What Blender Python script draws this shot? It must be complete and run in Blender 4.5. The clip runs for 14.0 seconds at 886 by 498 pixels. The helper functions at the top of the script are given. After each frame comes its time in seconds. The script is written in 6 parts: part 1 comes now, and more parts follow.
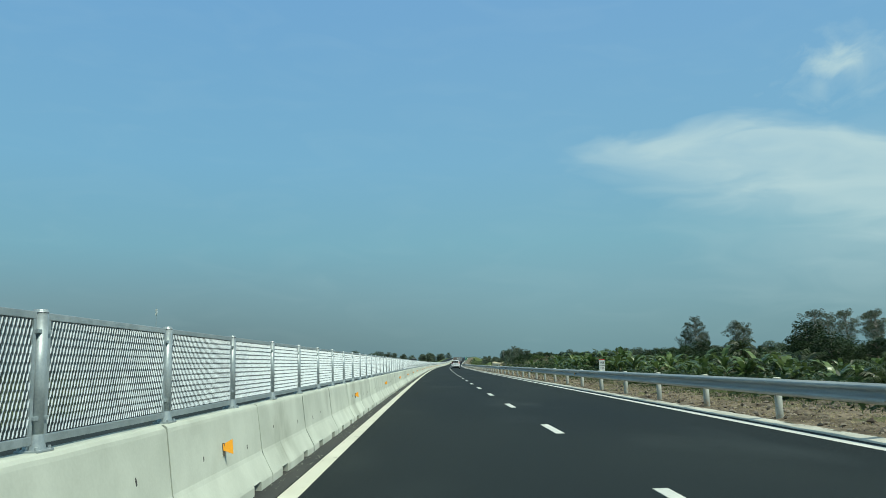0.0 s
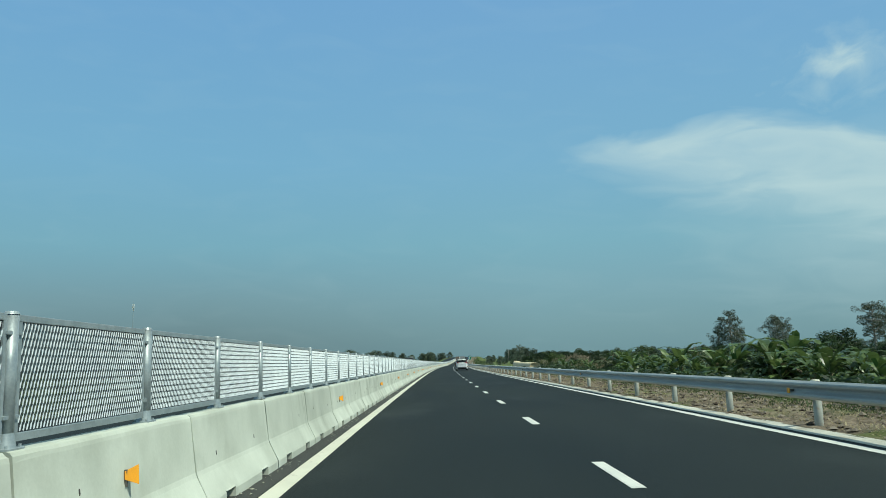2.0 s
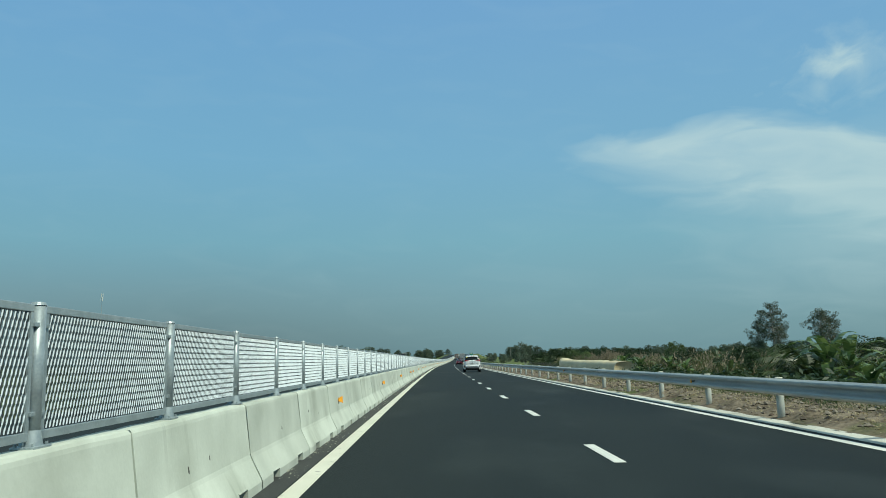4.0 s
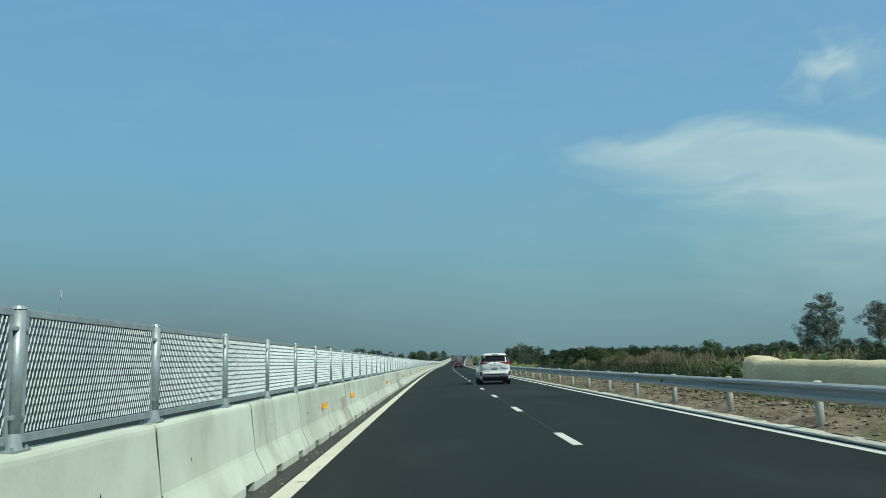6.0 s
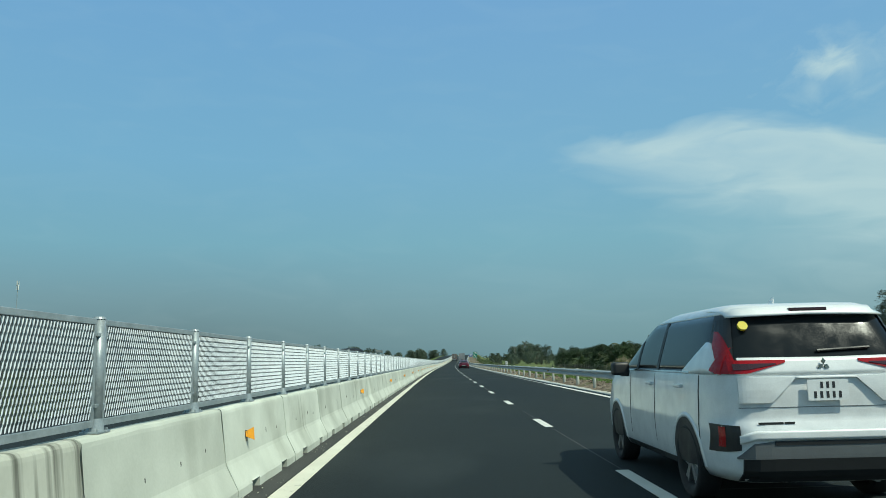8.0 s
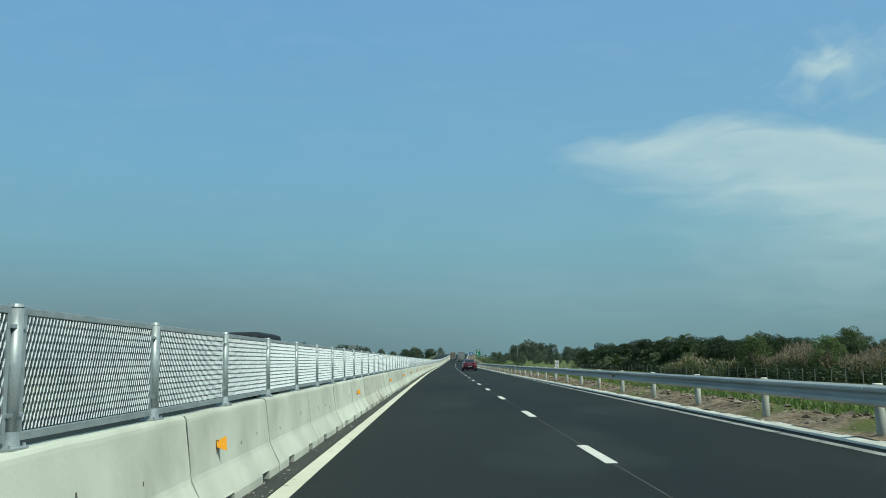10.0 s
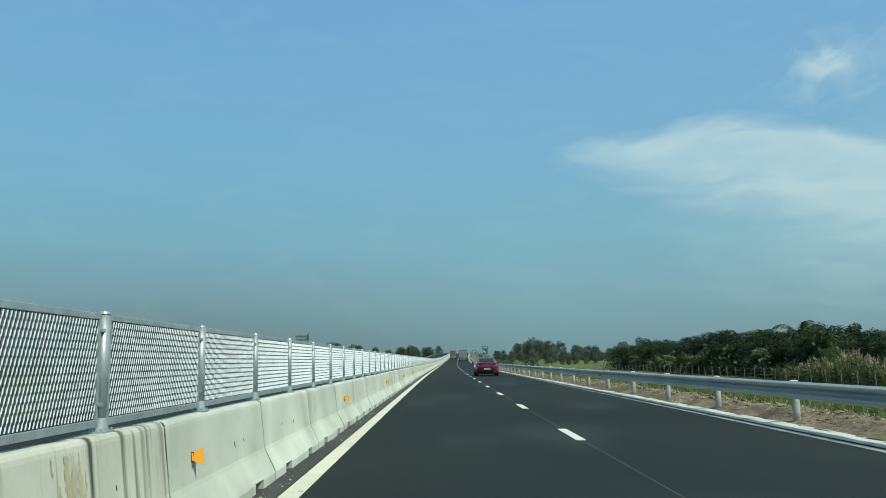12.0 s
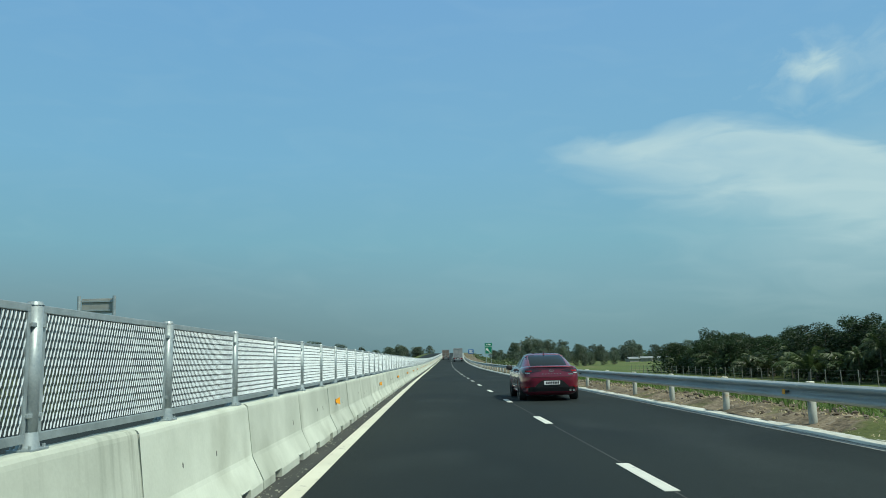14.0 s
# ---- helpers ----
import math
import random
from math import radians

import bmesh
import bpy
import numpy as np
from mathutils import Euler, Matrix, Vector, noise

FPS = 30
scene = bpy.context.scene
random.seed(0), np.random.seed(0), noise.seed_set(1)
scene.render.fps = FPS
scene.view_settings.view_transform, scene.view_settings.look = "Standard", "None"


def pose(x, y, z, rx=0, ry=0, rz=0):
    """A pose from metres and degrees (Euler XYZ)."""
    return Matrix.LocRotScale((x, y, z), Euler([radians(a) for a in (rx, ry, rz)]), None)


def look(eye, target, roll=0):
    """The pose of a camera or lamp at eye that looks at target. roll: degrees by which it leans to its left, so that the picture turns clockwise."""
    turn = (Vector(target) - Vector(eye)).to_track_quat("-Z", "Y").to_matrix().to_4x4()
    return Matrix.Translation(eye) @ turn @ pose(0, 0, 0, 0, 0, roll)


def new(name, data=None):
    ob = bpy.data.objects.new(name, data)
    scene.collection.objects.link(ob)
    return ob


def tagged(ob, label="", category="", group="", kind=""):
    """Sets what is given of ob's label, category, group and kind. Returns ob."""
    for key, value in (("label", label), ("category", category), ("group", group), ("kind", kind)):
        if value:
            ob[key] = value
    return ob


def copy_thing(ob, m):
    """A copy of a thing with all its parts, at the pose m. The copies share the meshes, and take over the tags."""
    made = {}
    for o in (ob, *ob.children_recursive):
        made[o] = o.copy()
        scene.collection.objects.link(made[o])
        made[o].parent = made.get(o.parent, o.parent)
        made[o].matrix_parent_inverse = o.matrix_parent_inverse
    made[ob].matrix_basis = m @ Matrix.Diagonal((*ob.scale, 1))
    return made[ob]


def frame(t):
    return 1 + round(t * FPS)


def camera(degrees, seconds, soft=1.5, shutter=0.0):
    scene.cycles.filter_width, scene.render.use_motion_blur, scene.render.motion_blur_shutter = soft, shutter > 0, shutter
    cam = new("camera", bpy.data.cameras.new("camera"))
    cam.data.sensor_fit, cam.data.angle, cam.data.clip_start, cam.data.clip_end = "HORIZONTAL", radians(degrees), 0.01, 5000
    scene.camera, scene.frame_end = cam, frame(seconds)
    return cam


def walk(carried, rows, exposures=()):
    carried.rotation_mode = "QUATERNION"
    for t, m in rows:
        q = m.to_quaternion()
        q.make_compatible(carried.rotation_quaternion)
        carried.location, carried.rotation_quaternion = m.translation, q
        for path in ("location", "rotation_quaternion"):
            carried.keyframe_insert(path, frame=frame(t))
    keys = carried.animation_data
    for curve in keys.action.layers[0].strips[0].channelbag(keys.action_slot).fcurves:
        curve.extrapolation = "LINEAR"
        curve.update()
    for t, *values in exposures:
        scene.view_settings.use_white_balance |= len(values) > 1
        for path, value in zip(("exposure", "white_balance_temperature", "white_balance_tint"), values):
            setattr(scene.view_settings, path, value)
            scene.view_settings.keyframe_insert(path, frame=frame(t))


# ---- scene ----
# The world's y axis starts along the expressway; s runs along the left edge line, u to its right.
BEND = 9000.0      # radius of the road's slow right-hand bend


def rise(s):
    """Height of the road over its start: level, then a long gentle climb."""
    if s < 330:
        return 0.0
    if s < 600:
        return 0.00005 * (s - 330) ** 2
    return 3.645 + 0.027 * (s - 600) - 0.00008 * min(s - 600, 300) ** 2 if s < 900 else 4.545


def road_point(s, u, z=0.0):
    a = s / BEND
    return Vector((BEND - (BEND - u) * math.cos(a), (BEND - u) * math.sin(a), z + rise(s)))


def place(s, u, z=0.0, turn=0.0, lift=True):
    """Pose at s along and u across the road, facing along it."""
    p = road_point(s, u, z)
    if not lift:
        p.z = z
    slope = math.atan((rise(s + 1) - rise(s - 1)) / 2) if lift else 0.0
    return Matrix.Translation(p) @ pose(0, 0, 0, 0, 0, turn - math.degrees(s / BEND)) @ Matrix.Rotation(slope, 4, "X")


cam = camera(59.09, 14.0, soft=0.9)
EYE = 1.2606
# seconds, s, u, yaw, pitch, roll
DRIVE = [
    (0.0, -0.014, 1.461, -1.001, 8.300, 1.662),
    (0.5, 9.371, 1.551, -0.890, 8.300, 1.693),
    (1.0, 18.813, 1.618, -0.879, 8.327, 1.711),
    (1.5, 28.306, 1.669, -0.857, 8.319, 1.701),
    (2.0, 37.900, 1.690, -0.684, 8.282, 1.626),
    (2.5, 47.453, 1.649, -0.436, 8.174, 1.478),
    (3.0, 57.003, 1.569, -0.317, 8.099, 1.327),
    (3.5, 66.591, 1.490, -0.469, 8.109, 1.241),
    (4.0, 76.105, 1.447, -0.602, 8.111, 1.226),
    (6.5, 123.478, 1.574, -0.705, 8.276, 1.421),
    (7.0, 132.749, 1.588, -0.648, 8.248, 1.428),
    (7.5, 141.906, 1.589, -0.558, 8.226, 1.407),
    (10.0, 188.108, 1.570, -0.511, 8.166, 1.288),
    (10.5, 197.459, 1.569, -0.442, 8.162, 1.263),
    (11.0, 206.686, 1.549, -0.404, 8.141, 1.223),
    (11.5, 215.990, 1.515, -0.377, 8.141, 1.180),
    (12.0, 225.288, 1.472, -0.392, 8.115, 1.149),
    (12.5, 234.483, 1.410, -0.490, 8.083, 1.133),
    (13.0, 243.690, 1.350, -0.802, 8.057, 1.149),
    (13.5, 252.973, 1.358, -0.739, 8.103, 1.196),
    (14.0, 262.177, 1.406, -0.834, 8.149, 1.269),
]
walk(cam, [(t, place(s, u, EYE) @ pose(0, 0, 0, 90 + pitch, 0, yaw) @ pose(0, 0, 0, 0, 0, -roll)) for t, s, u, yaw, pitch, roll in DRIVE],
     exposures=[(0.0, 0.0, 6450, -5), (4.0, -0.04, 6450, -5), (6.4, -0.10, 6450, -5), (7.0, -0.01, 6450, -5), (7.5, 0.0, 6450, -5), (10.3, -0.06, 6450, -5), (11.5, 0.01, 6450, -5), (14.0, 0.02, 6450, -5)])

# ---- sky and sun ----
SUN_WAY = Vector((0.66, -0.45, 1.0)).normalized()      # towards the sun
world = bpy.data.worlds.new("hazy_morning_sky")
scene.world = world
world.use_nodes = True
wn, wl = world.node_tree.nodes, world.node_tree.links
wn.clear()


def wnode(kind, **values):
    n = wn.new(kind)
    for k, v in values.items():
        if k == "op":
            n.operation = v
        else:
            n.inputs[int(k[1:])].default_value = v
    return n


def wmath(op, a, b=None, clamp=False):
    n = wn.new("ShaderNodeMath")
    n.operation, n.use_clamp = op, clamp
    for i, v in enumerate((a, b)):
        if v is None:
            continue
        if isinstance(v, (int, float)):
            n.inputs[i].default_value = v
        else:
            wl.new(v, n.inputs[i])
    return n.outputs[0]


def wramp(value, stops):
    n = wn.new("ShaderNodeValToRGB")
    e = n.color_ramp.elements
    while len(e) < len(stops):
        e.new(0.5)
    for item, (p, c) in zip(e, stops):
        item.position, item.color = p, (*c, 1)
    wl.new(value, n.inputs[0])
    return n.outputs[0]


def wmix(fac, a, b):
    n = wn.new("ShaderNodeMix")
    n.data_type = "RGBA"
    for i, v in ((0, fac), (6, a), (7, b)):
        if isinstance(v, (int, float, tuple)):
            n.inputs[i].default_value = v
        else:
            wl.new(v, n.inputs[i])
    return n.outputs[2]


sky = wn.new("ShaderNodeTexSky")
sky.sky_type, sky.sun_disc = "NISHITA", False
sky.sun_elevation = math.asin(SUN_WAY.z)
sky.sun_rotation = math.atan2(SUN_WAY.x, SUN_WAY.y)
sky.air_density, sky.dust_density = 1.4, 3.0
dim = wn.new("ShaderNodeVectorMath")
dim.operation = "SCALE"
dim.inputs[3].default_value = 0.07
wl.new(sky.outputs[0], dim.inputs[0])

coords = wn.new("ShaderNodeTexCoord")
split = wn.new("ShaderNodeSeparateXYZ")
wl.new(coords.outputs["Generated"], split.inputs[0])
up = split.outputs[2]
HAZE = [(0.0, (0.135, 0.212, 0.250)), (0.035, (0.168, 0.260, 0.310)), (0.085, (0.200, 0.335, 0.422)), (0.15, (0.212, 0.420, 0.568)),
        (0.25, (0.214, 0.440, 0.680)), (0.45, (0.196, 0.400, 0.718)), (0.62, (0.25, 0.39, 0.52)), (1.0, (0.31, 0.39, 0.44))]
SUNWARD = [(0.0, (0.198, 0.320, 0.380)), (0.035, (0.218, 0.358, 0.430)), (0.085, (0.232, 0.402, 0.508)), (0.15, (0.230, 0.445, 0.590)),
           (0.25, (0.226, 0.448, 0.682)), (0.45, (0.206, 0.405, 0.722)), (0.62, (0.27, 0.40, 0.52)), (1.0, (0.31, 0.39, 0.44))]

# thin cirrus: two drifting patches and a faint veil, by bearing and height in the sky
bearing = wmath("MULTIPLY", wmath("ARCTAN2", split.outputs[0], split.outputs[1]), 57.2958)
height = wmath("MULTIPLY", wmath("ARCSINE", up), 57.2958)
# the haze is brighter on the side of the sun
haze = wmix(wmath("DIVIDE", wmath("ADD", bearing, 16.0), 24.0, clamp=True), wramp(up, HAZE), wramp(up, SUNWARD))
base_sky = wmix(0.88, dim.outputs[0], haze)
flat = wn.new("ShaderNodeCombineXYZ")
wl.new(wmath("MULTIPLY", wmath("ADD", bearing, wmath("MULTIPLY", height, 0.55)), 0.10), flat.inputs[0])
wl.new(wmath("MULTIPLY", height, 0.34), flat.inputs[1])
wisps = wn.new("ShaderNodeTexNoise")
wisps.inputs["Scale"].default_value, wisps.inputs["Detail"].default_value = 1.5, 5.0
wisps.inputs["Roughness"].default_value, wisps.inputs["Distortion"].default_value = 0.45, 1.1
wl.new(flat.outputs[0], wisps.inputs["Vector"])
streak = wmath("SUBTRACT", wisps.outputs[0], 0.5)


puffs = wn.new("ShaderNodeTexNoise")
puffs.inputs["Scale"].default_value, puffs.inputs["Detail"].default_value = 1.0, 6.0
puffs.inputs["Roughness"].default_value, puffs.inputs["Distortion"].default_value = 0.55, 0.6
round_sky = wn.new("ShaderNodeCombineXYZ")
wl.new(wmath("MULTIPLY", wmath("ADD", bearing, wmath("MULTIPLY", height, -0.35)), 0.42), round_sky.inputs[0])
wl.new(wmath("MULTIPLY", height, 0.55), round_sky.inputs[1])
wl.new(round_sky.outputs[0], puffs.inputs["Vector"])
puff = wmath("SUBTRACT", puffs.outputs[0], 0.5)


def patch(b0, h0, wide, tall, bend, soft, fray=1.7, grain=streak):
    """Cloud cover in an oval of the sky with a frayed rim."""
    x = wmath("DIVIDE", wmath("SUBTRACT", bearing, b0), wide)
    y0 = wmath("SUBTRACT", height, h0)
    y = wmath("DIVIDE", wmath("ADD", y0, wmath("MULTIPLY", x, bend)), tall)
    d = wmath("SQRT", wmath("ADD", wmath("MULTIPLY", x, x), wmath("MULTIPLY", y, y)))
    cover = wmath("SUBTRACT", 1.0, wmath("ADD", d, wmath("MULTIPLY", grain, -fray)))
    return wmath("MULTIPLY", cover, soft, clamp=True)


# the large cloud: an arched, fairly clear upper rim and a long soft fade below
off = wmath("SUBTRACT", bearing, 20.0)
rim = wmath("SUBTRACT", 17.0, wmath("MULTIPLY", wmath("MULTIPLY", off, off), 0.022))
foot = wmath("SUBTRACT", 14.0, wmath("MULTIPLY", wmath("SUBTRACT", bearing, 9.0), 0.44))
above = wmath("MULTIPLY", wmath("ADD", wmath("SUBTRACT", rim, height), wmath("MULTIPLY", streak, 3.4)), 0.60, clamp=True)
below = wmath("MULTIPLY", wmath("ADD", wmath("SUBTRACT", height, foot), wmath("MULTIPLY", streak, 3.2)), 0.22, clamp=True)
body = wmath("ADD", 0.92, wmath("MULTIPLY", streak, 0.9))
big = wmath("MULTIPLY", wmath("MULTIPLY", wmath("MULTIPLY", above, below), body), 0.68)
low = wmath("MULTIPLY", patch(36.0, 8.5, 20.0, 8.0, 0.0, 1.0, 0.7), 0.42)
small = wmath("MULTIPLY", patch(30.6, 18.3, 5.0, 2.6, -0.3, 0.45, 2.6, puff), 0.62)
core = wmath("MULTIPLY", patch(28.8, 18.7, 2.5, 1.35, 0.25, 0.85, 2.2, puff), 0.98)
tail = wmath("MULTIPLY", patch(27.9, 17.3, 1.1, 1.5, 0.0, 0.50, 2.2, puff), 0.55)
small = wmath("MAXIMUM", small, wmath("MAXIMUM", core, tail))
veil = wmath("MULTIPLY", wmath("MULTIPLY", wmath("ADD", streak, 0.02), 1.2, clamp=True), 0.12)
cover = wmath("MAXIMUM", wmath("MAXIMUM", big, low), wmath("MAXIMUM", small, veil))
cloudy = wmix(cover, base_sky, (0.58, 0.695, 0.745, 1.0))
back = wn.new("ShaderNodeBackground")
back.inputs[1].default_value = 1.0
out = wn.new("ShaderNodeOutputWorld")
wl.new(cloudy, back.inputs[0])
wl.new(back.outputs[0], out.inputs[0])

sun = new("sun", bpy.data.lights.new("sun", "SUN"))
sun.data.energy, sun.data.angle, sun.data.color = 3.9, radians(0.6), (1.0, 0.96, 0.86)
sun.matrix_world = look(SUN_WAY * 100, (0, 0, 0))

# ---- materials ----
def mat(name, a, b, scale=3.0, fine=60.0, rough=(0.6, 0.85), metal=0.0, bump=0.3, depth=0.01, blend=0.55,
        stretch=(1, 1, 1), vary=0.0, spot=None, spot_scale=1.0, spot_cut=(0.6, 0.7), spec=0.5, coat=0.0, leaf=0.0, runs=None, run_cut=(0.54, 0.70)):
    """A weathered surface: colours a and b mixed at two scales, with relief, and spots of a third colour."""
    m = bpy.data.materials.new(name)
    m.use_nodes = True
    n, l = m.node_tree.nodes, m.node_tree.links
    p = n["Principled BSDF"]
    tc, info = n.new("ShaderNodeTexCoord"), n.new("ShaderNodeObjectInfo")
    mp = n.new("ShaderNodeVectorMath")
    mp.operation = "MULTIPLY_ADD"
    mp.inputs[1].default_value = stretch
    comb = n.new("ShaderNodeCombineXYZ")
    mul = n.new("ShaderNodeMath")
    mul.operation, mul.inputs[1].default_value = "MULTIPLY", 37.0
    l.new(info.outputs["Random"], mul.inputs[0])
    for i in range(3):
        l.new(mul.outputs[0], comb.inputs[i])
    l.new(tc.outputs["Object"], mp.inputs[0])
    l.new(comb.outputs[0], mp.inputs[2])

    def noise_at(s, detail=5.0):
        t = n.new("ShaderNodeTexNoise")
        t.inputs["Scale"].default_value, t.inputs["Detail"].default_value = s, detail
        l.new(mp.outputs[0], t.inputs["Vector"])
        return t.outputs[0]

    def rng(v, lo, hi, to=(0.0, 1.0)):
        r = n.new("ShaderNodeMapRange")
        r.inputs[1].default_value, r.inputs[2].default_value = lo, hi
        r.inputs[3].default_value, r.inputs[4].default_value = to
        l.new(v, r.inputs[0])
        return r.outputs[0]

    def mixc(f, x, y):
        k = n.new("ShaderNodeMix")
        k.data_type = "RGBA"
        for i, v in ((0, f), (6, x), (7, y)):
            if isinstance(v, tuple):
                k.inputs[i].default_value = (*v, 1)
            else:
                l.new(v, k.inputs[i])
        return k.outputs[2]

    wide, grain = noise_at(scale), noise_at(fine, 3.0)
    both = n.new("ShaderNodeMath")
    both.operation = "MULTIPLY_ADD"
    both.inputs[1].default_value = blend
    l.new(rng(grain, 0.3, 0.7, (-0.5, 0.5)), both.inputs[0])
    l.new(rng(wide, 0.32, 0.68), both.inputs[2])
    f = rng(both.outputs[0], 0.0, 1.0)
    col = mixc(f, a, b)
    if spot:
        col = mixc(rng(noise_at(spot_scale, 6.0), *spot_cut), col, spot)
    if runs:      # dirt washed down the face
        fall = n.new("ShaderNodeVectorMath")
        fall.operation, fall.inputs[1].default_value = "MULTIPLY", (3.0, 11.0, 0.7)
        l.new(mp.outputs[0], fall.inputs[0])
        t = n.new("ShaderNodeTexNoise")
        t.inputs["Scale"].default_value, t.inputs["Detail"].default_value = 1.0, 4.0
        l.new(fall.outputs[0], t.inputs["Vector"])
        amount = n.new("ShaderNodeMath")
        amount.operation = "MULTIPLY"
        l.new(rng(t.outputs[0], 0.52, 0.74), amount.inputs[0])
        l.new(rng(noise_at(0.45, 2.0), *run_cut), amount.inputs[1])
        col = mixc(amount.outputs[0], col, runs)
    if vary:
        hsv = n.new("ShaderNodeHueSaturation")
        l.new(rng(info.outputs["Random"], 0, 1, (1 - vary, 1 + vary)), hsv.inputs["Value"])
        l.new(col, hsv.inputs["Color"])
        col = hsv.outputs[0]
    l.new(col, p.inputs["Base Color"])
    l.new(rng(f, 0, 1, rough), p.inputs["Roughness"])
    p.inputs["Metallic"].default_value = metal
    p.inputs["Specular IOR Level"].default_value = spec
    p.inputs["Coat Weight"].default_value = coat
    if leaf:
        p.inputs["Subsurface Weight"].default_value = 0.0
        p.inputs["Transmission Weight"].default_value = 0.0
        tr, mx, o = n.new("ShaderNodeBsdfTranslucent"), n.new("ShaderNodeMixShader"), n["Material Output"]
        l.new(col, tr.inputs[0])
        mx.inputs[0].default_value = leaf
        l.new(p.outputs[0], mx.inputs[1])
        l.new(tr.outputs[0], mx.inputs[2])
        l.new(mx.outputs[0], o.inputs[0])
    if bump:
        bp = n.new("ShaderNodeBump")
        bp.inputs["Strength"].default_value, bp.inputs["Distance"].default_value = bump, depth
        l.new(both.outputs[0], bp.inputs["Height"])
        l.new(bp.outputs[0], p.inputs["Normal"])
    return m


def leafy(name, a, b, rough=0.55, leaf=0.35):
    """Foliage: colour varies leaf by leaf and plant by plant."""
    m = bpy.data.materials.new(name)
    m.use_nodes = True
    n, l = m.node_tree.nodes, m.node_tree.links
    p = n["Principled BSDF"]
    geo, info = n.new("ShaderNodeNewGeometry"), n.new("ShaderNodeObjectInfo")
    k = n.new("ShaderNodeMix")
    k.data_type = "RGBA"
    k.inputs[6].default_value, k.inputs[7].default_value = (*a, 1), (*b, 1)
    l.new(geo.outputs["Random Per Island"], k.inputs[0])
    hsv, r = n.new("ShaderNodeHueSaturation"), n.new("ShaderNodeMapRange")
    r.inputs[3].default_value, r.inputs[4].default_value = 0.75, 1.3
    l.new(info.outputs["Random"], r.inputs[0])
    l.new(r.outputs[0], hsv.inputs["Value"])
    l.new(k.outputs[2], hsv.inputs["Color"])
    l.new(hsv.outputs[0], p.inputs["Base Color"])
    p.inputs["Roughness"].default_value = rough
    tr, mx = n.new("ShaderNodeBsdfTranslucent"), n.new("ShaderNodeMixShader")
    l.new(hsv.outputs[0], tr.inputs[0])
    mx.inputs[0].default_value = leaf
    l.new(p.outputs[0], mx.inputs[1])
    l.new(tr.outputs[0], mx.inputs[2])
    l.new(mx.outputs[0], n["Material Output"].inputs[0])
    return m


def plain(name, c, rough=0.5, metal=0.0, coat=0.0, spec=0.5):
    return mat(name, c, tuple(v * 0.86 for v in c), scale=6, fine=90, rough=(rough, min(1, rough + 0.12)), metal=metal, bump=0.04, depth=0.002, coat=coat, spec=spec)


ASPHALT = mat("asphalt", (0.0078, 0.0122, 0.0126), (0.0195, 0.0265, 0.0262), scale=0.22, fine=170, rough=(0.78, 0.95), bump=0.5, depth=0.006, blend=0.8,
              stretch=(1, 0.35, 1), spot=(0.032, 0.040, 0.039), spot_scale=0.38, spot_cut=(0.54, 0.80), spec=0.25)
SHOULDER = mat("dusty_asphalt", (0.030, 0.032, 0.030), (0.060, 0.060, 0.054), scale=1.2, fine=120, rough=(0.8, 0.95), bump=0.5, depth=0.008, stretch=(1, 0.4, 1))
WHITE_LINE = mat("road_paint", (0.60, 0.58, 0.47), (0.70, 0.68, 0.57), scale=1.5, fine=70, rough=(0.55, 0.8), bump=0.25, depth=0.004,
                 spot=(0.30, 0.29, 0.25), spot_scale=7.0, spot_cut=(0.64, 0.72))
DASH_LINE = mat("lane_paint", (0.62, 0.62, 0.56), (0.72, 0.71, 0.64), scale=2.0, fine=80, rough=(0.55, 0.8), bump=0.25, depth=0.004,
                spot=(0.34, 0.34, 0.33), spot_scale=9.0, spot_cut=(0.66, 0.74))
GREY_LINE = mat("grey_lane_paint", (0.16, 0.17, 0.165), (0.33, 0.335, 0.315), scale=1.2, fine=60, rough=(0.7, 0.9), bump=0.25, depth=0.004,
                spot=(0.06, 0.065, 0.064), spot_scale=3.0, spot_cut=(0.56, 0.70))
CONCRETE = mat("precast_concrete", (0.455, 0.48, 0.412), (0.585, 0.612, 0.535), scale=1.4, fine=38, blend=0.22, rough=(0.75, 0.95), bump=0.35, depth=0.006, stretch=(1, 1, 0.9),
               spot=(0.31, 0.325, 0.265), spot_scale=0.9, spot_cut=(0.54, 0.82), vary=0.10, spec=0.3, runs=(0.17, 0.18, 0.14), run_cut=(0.60, 0.78))
CONCRETE_EDGE = mat("kerb_concrete", (0.46, 0.445, 0.375), (0.66, 0.64, 0.55), scale=0.9, fine=30, rough=(0.8, 0.95), bump=0.6, depth=0.012,
                    spot=(0.30, 0.26, 0.20), spot_scale=1.6, spot_cut=(0.56, 0.72), stretch=(1, 0.5, 1))
SLOT = mat("dark_slot", (0.03, 0.03, 0.028), (0.07, 0.06, 0.05), scale=20, fine=90, bump=0.2)
GRIME = mat("washed_grime", (0.19, 0.195, 0.165), (0.35, 0.355, 0.305), scale=6, fine=50, rough=(0.85, 0.95), bump=0.3, depth=0.004, stretch=(1, 1, 0.4))
TAN_STAIN = mat("tan_stain", (0.36, 0.32, 0.19), (0.46, 0.42, 0.28), scale=4, fine=40, rough=(0.85, 0.95), bump=0.3, depth=0.004)
